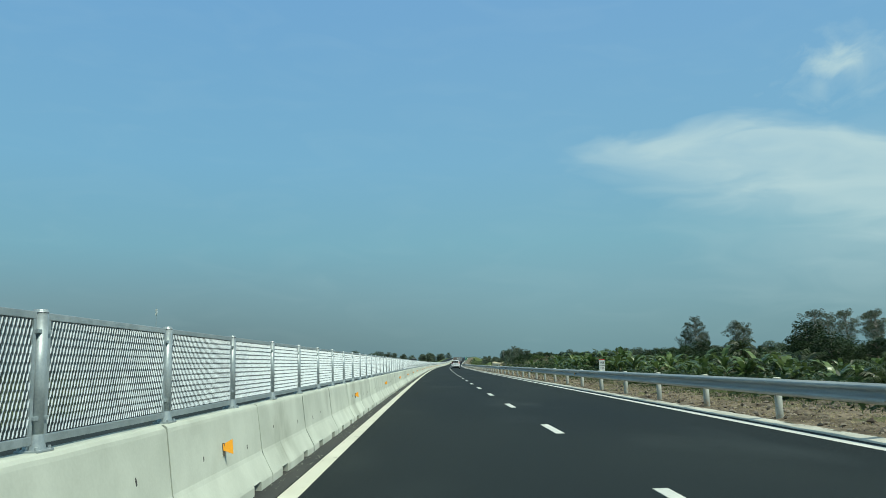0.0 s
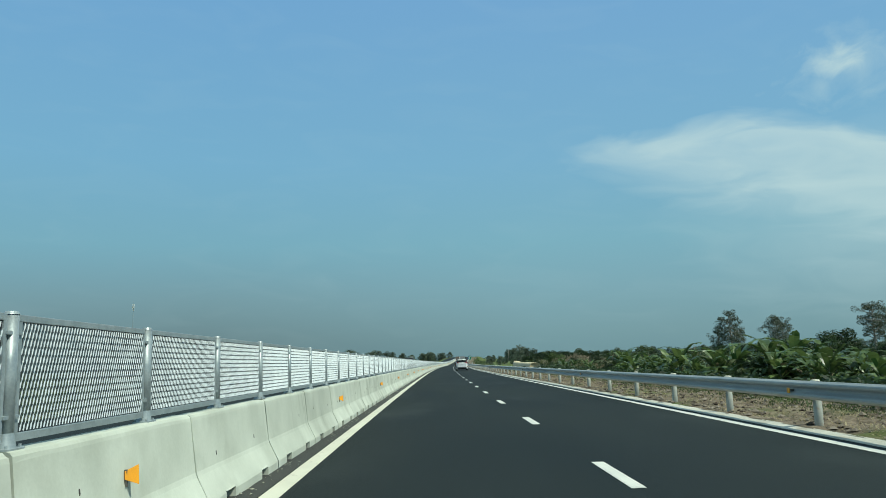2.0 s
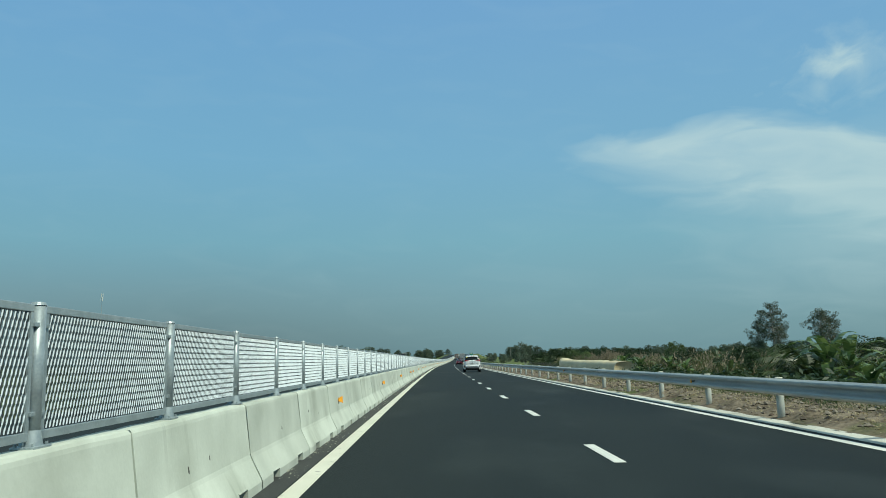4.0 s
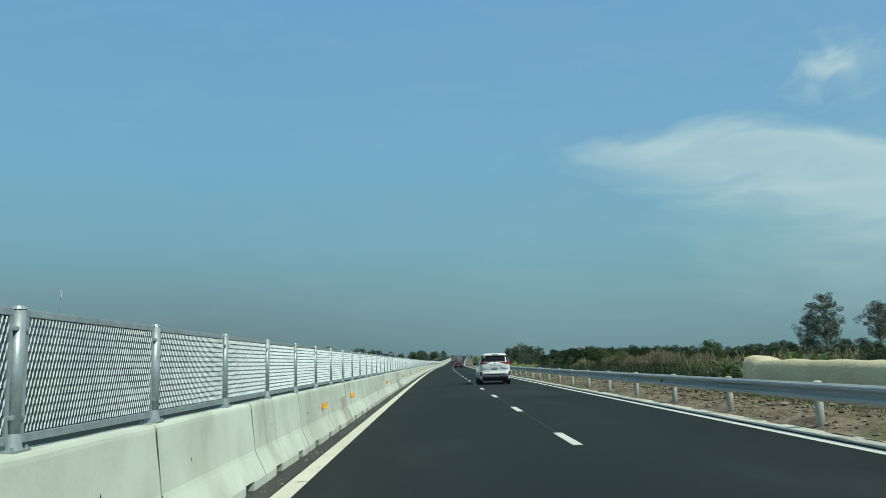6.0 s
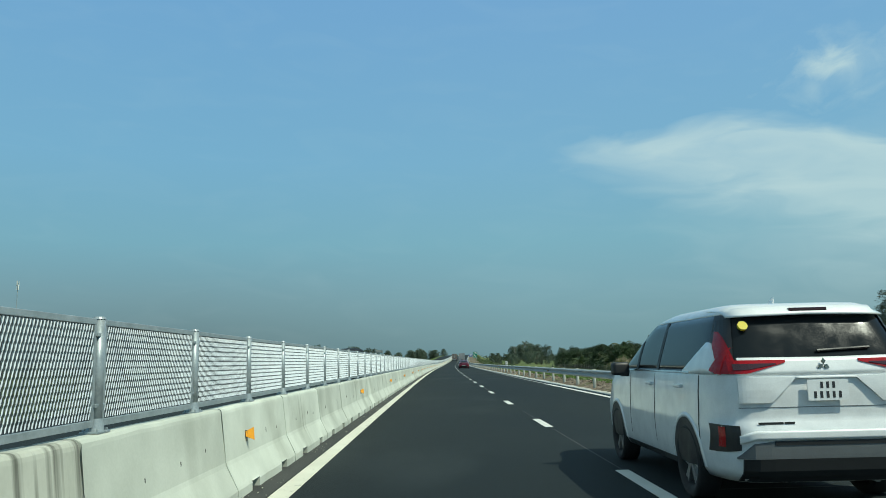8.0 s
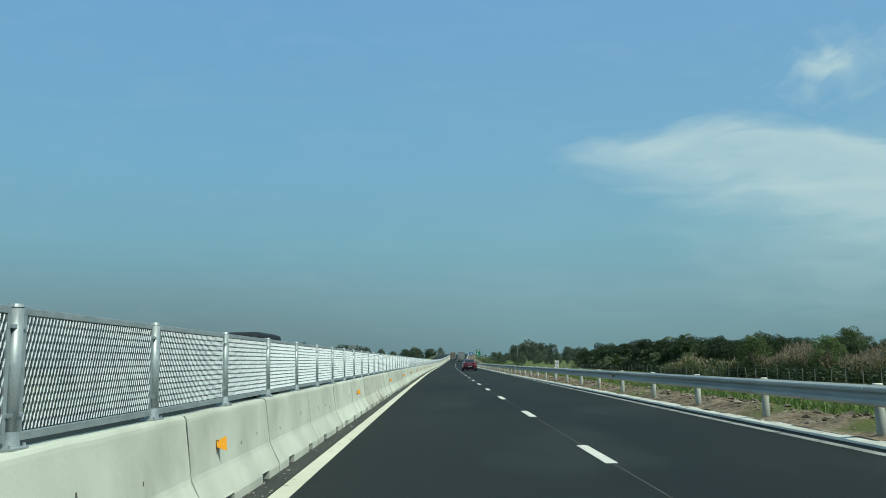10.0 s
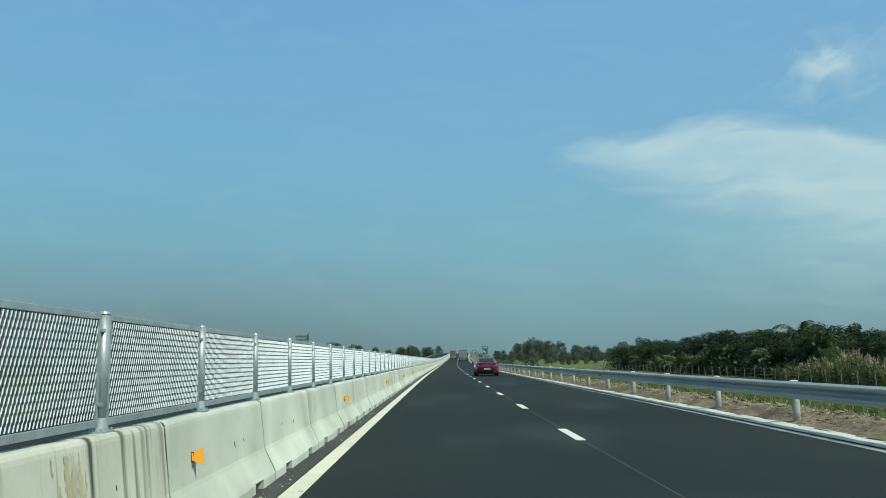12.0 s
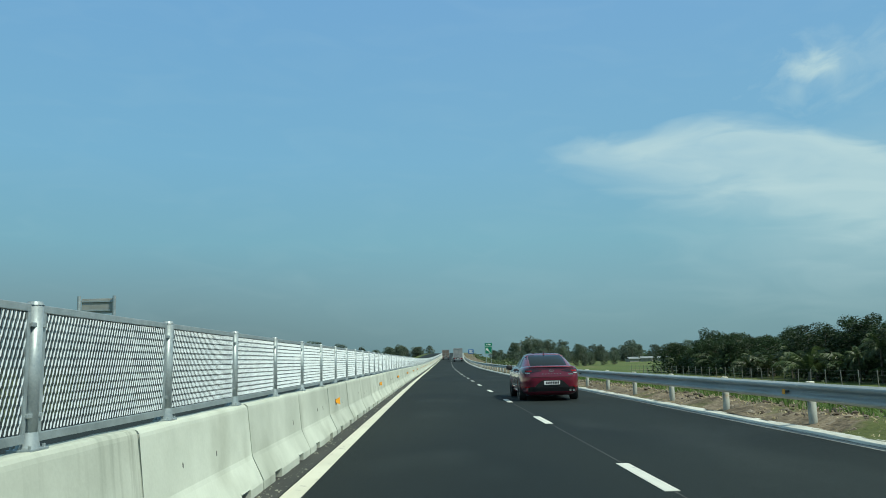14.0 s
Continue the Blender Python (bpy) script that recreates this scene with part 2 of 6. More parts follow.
LIMEWASH = mat("limewashed_concrete", (0.50, 0.50, 0.45), (0.68, 0.675, 0.61), scale=0.9, fine=24, rough=(0.8, 0.95), bump=0.7, depth=0.014,
               spot=(0.30, 0.25, 0.18), spot_scale=2.2, spot_cut=(0.60, 0.72))
PATCHED = mat("patched_mortar", (0.33, 0.33, 0.27), (0.45, 0.44, 0.36), scale=5, fine=40, rough=(0.85, 0.95), bump=0.5, depth=0.01)
STAINED = mat("stained_concrete", (0.43, 0.44, 0.372), (0.57, 0.575, 0.495), scale=1.6, fine=38, blend=0.22, rough=(0.75, 0.95), bump=0.35, depth=0.006, stretch=(1, 1, 0.55),
              spot=(0.17, 0.17, 0.13), spot_scale=1.6, spot_cut=(0.60, 0.72), spec=0.3, runs=(0.07, 0.072, 0.055), run_cut=(0.50, 0.60))
GALVANISED = mat("galvanised_steel", (0.27, 0.315, 0.33), (0.385, 0.435, 0.45), scale=9, fine=70, rough=(0.34, 0.50), metal=0.30, bump=0.08, depth=0.002, vary=0.06)
# the screen's zinc twice: a sunlit tone and a painted shade tone
STRAND = mat("lit_galvanised_strand", (0.61, 0.665, 0.695), (0.73, 0.78, 0.805), scale=5, fine=60, rough=(0.42, 0.6), metal=0.2, bump=0.05, depth=0.002)
STRAND_SHADE = mat("shaded_galvanised_strand", (0.022, 0.029, 0.032), (0.055, 0.066, 0.070), scale=5, fine=60, rough=(0.5, 0.7), metal=0.3, bump=0.05, depth=0.002)
RAIL = mat("guardrail_zinc", (0.31, 0.33, 0.32), (0.42, 0.44, 0.43), scale=1.5, fine=45, rough=(0.40, 0.56), metal=0.28, bump=0.08, depth=0.002, vary=0.05, stretch=(1, 0.3, 1), spec=0.3, spot=(0.28, 0.30, 0.295), spot_scale=2.5, spot_cut=(0.55, 0.8))
RAIL_POST = mat("dusty_zinc_post", (0.30, 0.32, 0.29), (0.43, 0.44, 0.40), scale=3, fine=40, rough=(0.6, 0.8), metal=0.15, bump=0.15, depth=0.003,
                spot=(0.33, 0.27, 0.19), spot_scale=4, spot_cut=(0.58, 0.7))
AMBER = plain("amber_reflector", (0.85, 0.36, 0.015), rough=0.35)
BRACKET = plain("reflector_bracket", (0.16, 0.15, 0.13), rough=0.6, metal=0.4)
DIRT = mat("verge_earth", (0.086, 0.067, 0.047), (0.245, 0.198, 0.142), scale=1.3, fine=9, rough=(0.9, 1.0), bump=0.6, depth=0.04, blend=0.9,
           spot=(0.10, 0.115, 0.04), spot_scale=0.40, spot_cut=(0.54, 0.64), spec=0.2)
CLOD = leafy("dry_clod", (0.085, 0.062, 0.045), (0.34, 0.29, 0.23), rough=0.95, leaf=0.0)
GRASS = mat("field_grass", (0.066, 0.098, 0.028), (0.122, 0.150, 0.048), scale=0.05, fine=4, rough=(0.8, 0.95), bump=0.8, depth=0.06, blend=0.7,
            spot=(0.17, 0.15, 0.075), spot_scale=0.12, spot_cut=(0.55, 0.7), spec=0.2)

# ---- mesh helpers ----
def mesh_of(name, bm, material, smooth=False):
    me = bpy.data.meshes.new(name)
    bm.to_mesh(me)
    bm.free()
    for m in material if isinstance(material, (list, tuple)) else (material,):
        me.materials.append(m)
    if smooth:
        for f in me.polygons:
            f.use_smooth = True
    return me


def part(name, bm, material, parent, label="", smooth=False):
    ob = new(name, bm if isinstance(bm, bpy.types.Mesh) else mesh_of(name, bm, material, smooth))
    ob.parent = parent
    if label:
        tagged(ob, label)
    return ob


def thing(name, label, category, group="", kind=""):
    return tagged(new(name), label, category, group, kind)


def box(bm, x0, x1, y0, y1, z0, z1, bevel=0.0, m=None):
    vs = [bm.verts.new((x, y, z)) for x in (x0, x1) for y in (y0, y1) for z in (z0, z1)]
    fs = [bm.faces.new([vs[i] for i in q]) for q in ((0, 1, 3, 2), (4, 6, 7, 5), (0, 4, 5, 1), (2, 3, 7, 6), (0, 2, 6, 4), (1, 5, 7, 3))]
    if bevel:
        es = list({e for f in fs for e in f.edges})
        r = bmesh.ops.bevel(bm, geom=es, offset=bevel, segments=2, affect="EDGES", profile=0.6)
        vs = list({v for f in r["faces"] for v in f.verts} | {v for v in vs if v.is_valid})
    if m is not None:
        bmesh.ops.transform(bm, matrix=m, verts=vs)
    return vs


def tube(bm, p0, p1, r0, r1=None, n=12, cap=True):
    """A round bar from p0 to p1."""
    r1 = r0 if r1 is None else r1
    p0, p1 = Vector(p0), Vector(p1)
    q = (p1 - p0).to_track_quat("Z", "Y")
    rings = [[bm.verts.new(p + q @ Vector((r * math.cos(a), r * math.sin(a), 0))) for a in [i * math.tau / n for i in range(n)]]
             for p, r in ((p0, r0), (p1, r1))]
    for i in range(n):
        bm.faces.new((rings[0][i], rings[0][(i + 1) % n], rings[1][(i + 1) % n], rings[1][i]))
    if cap:
        bm.faces.new(rings[0][::-1])
        bm.faces.new(rings[1])


def raw_mesh(name, verts, faces, material, slots=None):
    me = bpy.data.meshes.new(name)
    me.from_pydata(verts, [], faces)
    for m in material if isinstance(material, (list, tuple)) else (material,):
        me.materials.append(m)
    if slots:
        me.polygons.foreach_set("material_index", slots)
    return me


def prism(bm, profile, y0, y1):
    """A closed (x, z) outline drawn out along y."""
    a = [bm.verts.new((x, y0, z)) for x, z in profile]
    b = [bm.verts.new((x, y1, z)) for x, z in profile]
    k = len(profile)
    for i in range(k):
        bm.faces.new((a[i], a[(i + 1) % k], b[(i + 1) % k], b[i]))
    bm.faces.new(a[::-1])
    bm.faces.new(b)


def strip(name, s_list, u_list, z_fn, material, smooth=True, wander=lambda s, u: 0.0):
    """A sheet that follows the road: rows at s_list, columns at u_list."""
    verts = [road_point(s, u + wander(s, u), z_fn(s, u)) for s in s_list for u in u_list]
    w = len(u_list)
    faces = [(i * w + j, i * w + j + 1, (i + 1) * w + j + 1, (i + 1) * w + j) for i in range(len(s_list) - 1) for j in range(w - 1)]
    me = bpy.data.meshes.new(name)
    me.from_pydata(verts, [], faces)
    me.materials.append(material)
    if smooth:
        for f in me.polygons:
            f.use_smooth = True
    return new(name, me)


def steps(a, b, d):
    k = max(1, round((b - a) / d))
    return [a + (b - a) * i / k for i in range(k + 1)]


# ---- ground and road ----
def land_z(s, u):
    """Level of the land: low fields on both sides of the embankment."""
    r = rise(s)
    out_by = max(u - 11.8, -9.6 - u - 2.0, 0.0)
    fall = min(1.0, out_by / 3.0)
    fall = fall * fall * (3 - 2 * fall)
    far = min(1.0, max(0.0, out_by - 3) / 60.0)
    base = -0.10 if -9.7 < u < 7.8 else -0.03
    return base * (1 - fall) - 1.0 * fall - r * max(fall * 0.6, far)


us = [-2600, -1200, -600, -300, -160, -90, -50, -30, -20, -15.5, -14, -13, -12.2, -11.6, -9.7, -9.6, -5, 0, 5, 7.7, 7.82, 9, 10, 11, 11.8, 12.4, 13, 13.6, 14.2,
      14.8, 16, 20, 26, 35, 50, 80, 130, 220, 400, 800, 1400, 2600]
ss = steps(-250, -20, 23) + steps(-16, 420, 4) + steps(430, 900, 10) + steps(950, 1500, 50) + steps(1700, 4300, 200)
ground = tagged(strip("ground", ss, us, lambda s, u: land_z(s, u) + (0.06 * noise.noise((s * 0.4, u * 0.4, 3)) if u > 9 else 0), GRASS),
                "low green fields and grassy embankment beside the expressway", "ground", kind="structure")

line_s = steps(-60, 192, 6) + steps(198, 420, 6) + steps(432, 900, 12)
road = tagged(strip("road", line_s, [-0.42, 1, 3.6, 6, 7.52], lambda s, u: 0.0, ASPHALT), "smooth new dark asphalt carriageway with two lanes", "road", kind="structure")
tagged(strip("shoulder", line_s, [-0.42, -0.115], lambda s, u: 0.004, SHOULDER), "narrow dusty asphalt strip under the concrete barrier", "shoulder", kind="structure")
tagged(strip("road_far_side", line_s, [-9.5, -6, -3, -0.95], lambda s, u: 0.0, ASPHALT), "dark asphalt carriageway for oncoming traffic", "road", kind="structure")


def paint_z(s, u):
    return 0.005


def kerb_off(s):
    """The kerb and the line beside it draw in as the road goes on."""
    return float(np.interp(s, (0, 60, 142, 207, 270), (0.0, 0.0, -0.12, -0.13, -0.18)))


def line_off(s, u):
    return float(np.interp(s, (0, 60, 142, 207, 240, 270), (-0.06, -0.08, -0.17, -0.30, -0.17, -0.13)))


edge_line = strip("edge_line", line_s, [-0.098, 0.112], paint_z, WHITE_LINE)
edge_line.parent = road
tagged(edge_line, "solid cream-white edge line")
edge_line = strip("edge_line", [v for v in line_s if v <= 192], [7.20, 7.40], paint_z, DASH_LINE, wander=line_off)
edge_line.parent = road
tagged(edge_line, "solid white edge line")
edge_line = strip("edge_line", [v for v in line_s if v >= 192], [7.22, 7.38], paint_z, GREY_LINE, wander=line_off)
edge_line.parent = road
tagged(edge_line, "patchy grey edge line")

# lane dashes, 2 m long every 8 m
bm = bmesh.new()
box(bm, -0.075, 0.075, -1.0, 1.0, 0.0, 0.006)
dash_mesh = mesh_of("lane_dash", bm, DASH_LINE)
DASH_S, DASH_SHIFT = (0, 95, 135, 152, 200, 222, 247, 270), (0, 0, 0.3, 0.45, 0, -0.1, -0.15, 0)      # painted by hand, not quite even
s = -9.25
while s < 640:
    d = part("lane_dash", dash_mesh, None, road)
    d.matrix_world = place(s + float(np.interp(s, DASH_S, DASH_SHIFT)), 3.62, 0.001)
    s += 8.0

# kerb strip of rough concrete beyond the right-hand line, with an uneven outer edge; farther on it is limewashed and runs up to the line
def kerb_strip(s_list, inner, material, label):
    cols = ((inner, -0.02), (inner + 0.012, 0.012), (7.56, 0.018), (7.68, 0.032), (7.77, 0.042), (7.83, 0.03), (7.88, -0.04))
    verts, faces, w = [], [], len(cols)
    for s in s_list:
        for j, (u, z) in enumerate(cols):
            ragged = 0.055 * noise.noise((s * 0.8, 3.0, 1.0)) + 0.045 * noise.noise((s * 3.1, 7.0, 2.0))
            verts.append(road_point(s, u + kerb_off(s) + ragged * (j / (w - 1)) ** 2 + (0.018 * noise.noise((s * 2.3, 1.0, 5.0)) if j < 2 else 0), z + 0.010 * noise.noise((s * 1.7, u * 3, 0))))
    for i in range(len(s_list) - 1):
        for j in range(w - 1):
            faces.append((i * w + j, i * w + j + 1, (i + 1) * w + j + 1, (i + 1) * w + j))
    me = bpy.data.meshes.new("kerb")
    me.from_pydata(verts, [], faces)
    me.materials.append(material)
    return tagged(new("kerb", me), label, "kerb", kind="structure")


kerb_strip(steps(-20, 186, 0.3), 7.49, CONCRETE_EDGE, "low rough off-white concrete kerb strip dusted with earth")
kerb_strip(steps(186, 330, 0.3) + steps(334, 640, 6), 7.46, LIMEWASH, "low ragged white limewashed concrete kerb strip")


# bare earth verge with lumps
def verge_z(s, u):
    lump = 0.10 * noise.noise((s * 0.9, u * 0.9, 7)) + 0.06 * noise.noise((s * 2.6, u * 2.6, 1)) + 0.03 * noise.noise((s * 6, u * 6, 2))
    edge = min(1.0, max(0.0, (u - 7.9)) / 0.4)
    drop = max(0.0, u - 10.8)
    heap = min(1.0, max(0.0, s - 50) / 40)
    return 0.034 + (1 - edge) * 0.03 * noise.noise((s * 1.1, u * 2.0, 4)) + (1 - edge) * 0.02 * noise.noise((s * 5, u * 9, 4)) + 1.0 * lump * edge + (0.02 + 0.10 * heap) * edge - 0.09 * drop * drop


verge_u = [7.72, 7.80] + steps(7.88, 12.4, 0.19)
tagged(strip("verge", steps(2, 300, 0.22), verge_u, verge_z, DIRT, wander=lambda s, u: kerb_off(s) * max(0.0, min(1.0, (9.0 - u) / 1.2))), "bare brown earth verge with clods and patchy grass", "verge", kind="structure")
tagged(strip("verge_far", steps(300, 640, 2.0), steps(7.83, 12.4, 0.6), verge_z, DIRT), "bare brown earth verge running on ahead", "verge", kind="structure")

# ---- concrete barrier ----
def barrier_mesh(seed, stained=False):
    rnd = random.Random(seed)
    bm = bmesh.new()
    L, gap = 3.0, 0.012
    edges = [gap, 0.30, 0.58, 0.92, 1.31, 1.70, 2.08, 2.42, 2.70, L - gap]
    for y0, y1 in zip(edges, edges[1:]):
        notch = (y0, y1) in ((0.58, 0.92), (2.08, 2.42))
        z0 = 0.105 if notch else 0.0
        right = [(0.27, z0), (0.27, 0.09 if not notch else 0.106), (0.258, 0.12), (0.160, 0.32), (0.146, 0.36), (0.097, 0.812), (0.091, 0.838), (0.078, 0.857), (0.056, 0.866)]
        prism(bm, right + [(-x, z) for x, z in reversed(right)], y0, y1)
    bmesh.ops.remove_doubles(bm, verts=bm.verts, dist=0.0005)
    for v in bm.verts:      # an uneven hand-finished rim, chipped ends and corners
        if v.co.z > 0.8:
            v.co.x += 0.006 * noise.noise((v.co.y * 2.3, seed * 3.1, v.co.z * 9))
            v.co.z += 0.007 * noise.noise((v.co.y * 2.9, v.co.x * 6, seed * 5.7))
        elif v.co.z < 0.13:
            v.co.x += 0.010 * noise.noise((v.co.y * 4.1, seed * 2.3, 1)) * (1 if v.co.x > 0 else -1)
        if min(v.co.y, L - v.co.y) < 0.02 and rnd.random() < 0.45:
            v.co.y += rnd.uniform(0, 0.018) * (1 if v.co.y < 1.5 else -1)
            v.co.z -= rnd.uniform(0, 0.006) if v.co.z > 0.7 else 0
    bmesh.ops.recalc_face_normals(bm, faces=bm.faces)
    return mesh_of("concrete_barrier", bm, STAINED if stained else CONCRETE)


BARRIER_U = -0.62
barrier_meshes = [barrier_mesh(i) for i in range(4)]
stained_mesh = barrier_mesh(9, True)


def face_u(z):
    """Half width of the barrier at height z on its upper face."""
    return 0.146 + (0.094 - 0.146) * (z - 0.36) / 0.478


bm = bmesh.new()
vs = [bm.verts.new((0.0, 0.011 * math.cos(a), 0.030 * math.sin(a))) for a in [i * math.tau / 10 for i in range(10)]]
ws = [bm.verts.new((-0.004, v.co.y * 1.25, v.co.z * 1.2)) for v in vs]
bm.faces.new(vs)
for i in range(10):
    bm.faces.new((ws[i], ws[(i + 1) % 10], vs[(i + 1) % 10], vs[i]))
hole_mesh = mesh_of("tie_hole", bm, SLOT)

bm = bmesh.new()
plate = [(0.0, 0.015), (0.0, 0.070), (0.095, 0.110), (0.095, -0.025)]
fv = [[bm.verts.new((x, y, z)) for y, z in plate] for x in (0.0, 0.008)]
bm.faces.new(fv[0][::-1]); bm.faces.new(fv[1])
for i in range(4):
    bm.faces.new((fv[0][i], fv[0][(i + 1) % 4], fv[1][(i + 1) % 4], fv[1][i]))
bmesh.ops.recalc_face_normals(bm, faces=bm.faces)
refl_mesh = mesh_of("reflector", bm, AMBER)
bm = bmesh.new()
box(bm, -0.01, 0.012, -0.012, 0.006, -0.055, 0.06)
arm_mesh = mesh_of("bracket", bm, BRACKET)

rnd = random.Random(4)
reflector_at = [7.4, 19.6, 31.3, 43.5, 55.4, 67.6, 79.8, 91.5, 103.4, 115.5, 128.2, 132.8, 145.6, 159.6, 171.8, 183.6, 195.5, 207.8, 220.2, 231.6, 241.4, 253.6,
                265.5, 277.3] + [289 + 12 * i for i in range(20)]
# the units were set by crane, with joints not quite even
UNIT_S = (0, 6, 27, 45, 66, 84, 120, 148, 200, 214, 237, 255, 300)
UNIT_SHIFT = (0.05, 0.05, 0.24, 0.16, 0.30, 0.38, 0.1, -0.12, -0.20, -0.14, 0.26, 0.50, 0.5)


def joint_at(s):
    return s + float(np.interp(s, UNIT_S, UNIT_SHIFT))


units = []
unit = 0
STAINED_UNITS = (52, 71, 72, 77)
s = 5.9 - 9.0
while s < 640:
    label = "pale precast concrete barrier unit with drainage notches, lightly stained"
    dirty = unit in STAINED_UNITS
    if dirty:
        label = "precast concrete barrier unit with dark streaks and mortar stains"
    b = tagged(new("concrete_barrier", stained_mesh if dirty else barrier_meshes[unit % 4]), label, "barrier", "barrier units along the central reserve")
    units.append((joint_at(s), b))
    b.matrix_world = place(joint_at(s), BARRIER_U, 0.004 * rnd.uniform(-1, 0)) @ Matrix.Diagonal((1, (joint_at(s + 3.0) - joint_at(s)) / 3.0, 1, 1))
    if s < 330:
        for y in (0.86, 1.78, 2.3):
            if rnd.random() < 0.62:
                z = rnd.uniform(0.46, 0.56)
                h = part("tie_hole", hole_mesh, None, b)
                h.matrix_parent_inverse = Matrix()
                h.location = (face_u(z) + 0.003, y + rnd.uniform(-0.2, 0.2), z)
                h.rotation_euler = (rnd.uniform(-0.25, 0.25), -0.13, 0)
                k = rnd.uniform(0.5, 1.0)
                h.scale = (1, k, k)
    s += 3.0
    unit += 1

# splashes of mortar and streaks of grime with their own outlines, on single units
PROFILE_Z, PROFILE_X = (0.0, 0.09, 0.12, 0.32, 0.36, 0.812), (0.27, 0.27, 0.258, 0.160, 0.146, 0.097)


def splash(name, label, s_mid, wide, z0, z1, cut, material, seed, upright=1.0):
    """A thin uneven patch on the road face: widest at its foot, with a ragged rim."""
    unit_at = min(units, key=lambda q: abs(q[0] + 1.5 - s_mid))
    b0, owner = unit_at
    ny, nz = int(wide / 0.011), int((z1 - z0) / 0.013)
    index, verts, faces = {}, [], []

    def corner(i, j):
        if (i, j) not in index:
            y, z = -wide / 2 + wide * i / ny, z0 + (z1 - z0) * j / nz
            index[(i, j)] = len(verts)
            verts.append((float(np.interp(z, PROFILE_Z, PROFILE_X)) + 0.0035, s_mid - b0 + y, z))
        return index[(i, j)]

    for i in range(ny):
        for j in range(nz):
            y, z = (i + 0.5) / ny * 2 - 1, (j + 0.5) / nz
            body = 1.0 - abs(y) ** 1.5 - 0.45 * z
            rag = 1.3 * noise.noise((y * 3.2 * upright, z * 2.2 / upright, seed)) + 0.5 * noise.noise((y * 11 * upright, z * 8 / upright, seed + 3)) + 0.45 * noise.noise((y * 37, z * 24 / upright, seed + 5))
            if body + rag > cut:
                faces.append((corner(i, j), corner(i + 1, j), corner(i + 1, j + 1), corner(i, j + 1)))
    part(name, raw_mesh(name, verts, faces, material), None, owner, label).matrix_world = owner.matrix_world.copy()


splash("mortar_splash", "tan mortar splash", 131.35, 1.15, 0.02, 0.58, 0.12, PATCHED, 2.0)
splash("mortar_splash", "tan mortar splash", 229.6, 0.5, 0.15, 0.80, 0.45, TAN_STAIN, 7.0, 1.6)
splash("grime", "dark washed-down streaks", 153.6, 1.9, 0.06, 0.80, 0.70, GRIME, 4.0, 1.8)
splash("grime", "dark washed-down streaks", 155.3, 0.9, 0.02, 0.34, 0.45, GRIME, 5.0, 1.4)
splash("grime", "black stain at the foot", 214.2, 0.9, 0.02, 0.36, 0.42, GRIME, 9.0, 1.2)

for s in reflector_at:
    s0 = 5.9 - 9.0 + 3.0 * math.floor((s + 3.1) / 3.0)
    t = thing("barrier_reflector", "amber reflector plate on a bracket fixed to the barrier", "reflector", "reflectors along the barrier")
    part("bracket", arm_mesh, None, t)
    r = part("plate", refl_mesh, None, t, "amber reflective plate")
    r.matrix_world = pose(0.0, -0.02, -0.02, 0, -9, -52)
    t.matrix_world = place(s, BARRIER_U + face_u(0.53) + 0.008, 0.53)

# ---- anti-glare screen on the barrier ----
POST_S = 2.18        # first post; one every 2 m


def strand_mesh():
    """Expanded-metal sheet: slit strands that lean to and fro and narrow towards their bonds, row over row."""
    verts, faces, slots = [], [], []
    rows, pitch, h = 13, 0.038, 0.0462
    y_lo, y_hi, z_lo = 0.085, 1.915, 0.895
    cols = int((y_hi - y_lo) / pitch)
    blade = ((0.11, 0.0020, -0.02), (0.21, 0.0038, 0.02), (0.79, 0.0038, 0.23), (0.89, 0.0020, 0.27))      # share of the row, half width, lean
    for r in range(rows):
        for c in range(cols + 1):
            y = y_lo + pitch * (c + (0.5 if r % 2 else 0.0))
            z = z_lo + r * h
            # face of a strand, in its sunlit tone
            if y_lo <= y - 0.05 * pitch and y + 0.33 * pitch <= y_hi:
                k = len(verts)
                for f, half, lean in blade:
                    yy = y + lean * pitch
                    verts += [(0.012 - half * 0.95, yy - half * 0.31, z + f * h), (0.012 + half * 0.95, yy + half * 0.31, z + f * h)]
                for j in (0, 2, 4):
                    faces.append((k + j, k + j + 1, k + j + 3, k + j + 2))
                    slots.append(0)
                # flat bond up to a strand of the next row
                if r < rows - 1 and y + 0.6 * pitch <= y_hi:
                    k, ya, yb = len(verts), y + 0.27 * pitch, y + 0.48 * pitch
                    verts += [(0.0125, ya - 0.14 * pitch, z + 0.87 * h), (0.0125, ya + 0.14 * pitch, z + 0.87 * h), (0.0125, yb + 0.14 * pitch, z + 1.13 * h), (0.0125, yb - 0.14 * pitch, z + 1.13 * h)]
                    faces.append((k, k + 1, k + 2, k + 3))
                    slots.append(0)
            # dark web added behind it, coloured as the shade in the slit
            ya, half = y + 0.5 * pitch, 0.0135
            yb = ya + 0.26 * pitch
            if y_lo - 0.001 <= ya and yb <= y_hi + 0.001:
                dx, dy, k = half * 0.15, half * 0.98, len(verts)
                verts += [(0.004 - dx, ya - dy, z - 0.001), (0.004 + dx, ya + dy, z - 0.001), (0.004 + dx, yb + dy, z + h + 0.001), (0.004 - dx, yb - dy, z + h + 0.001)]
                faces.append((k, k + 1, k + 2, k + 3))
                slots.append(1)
    me = bpy.data.meshes.new("mesh_screen")
    me.from_pydata(verts, [], faces)
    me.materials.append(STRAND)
    me.materials.append(STRAND_SHADE)
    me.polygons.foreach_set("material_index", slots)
    return me


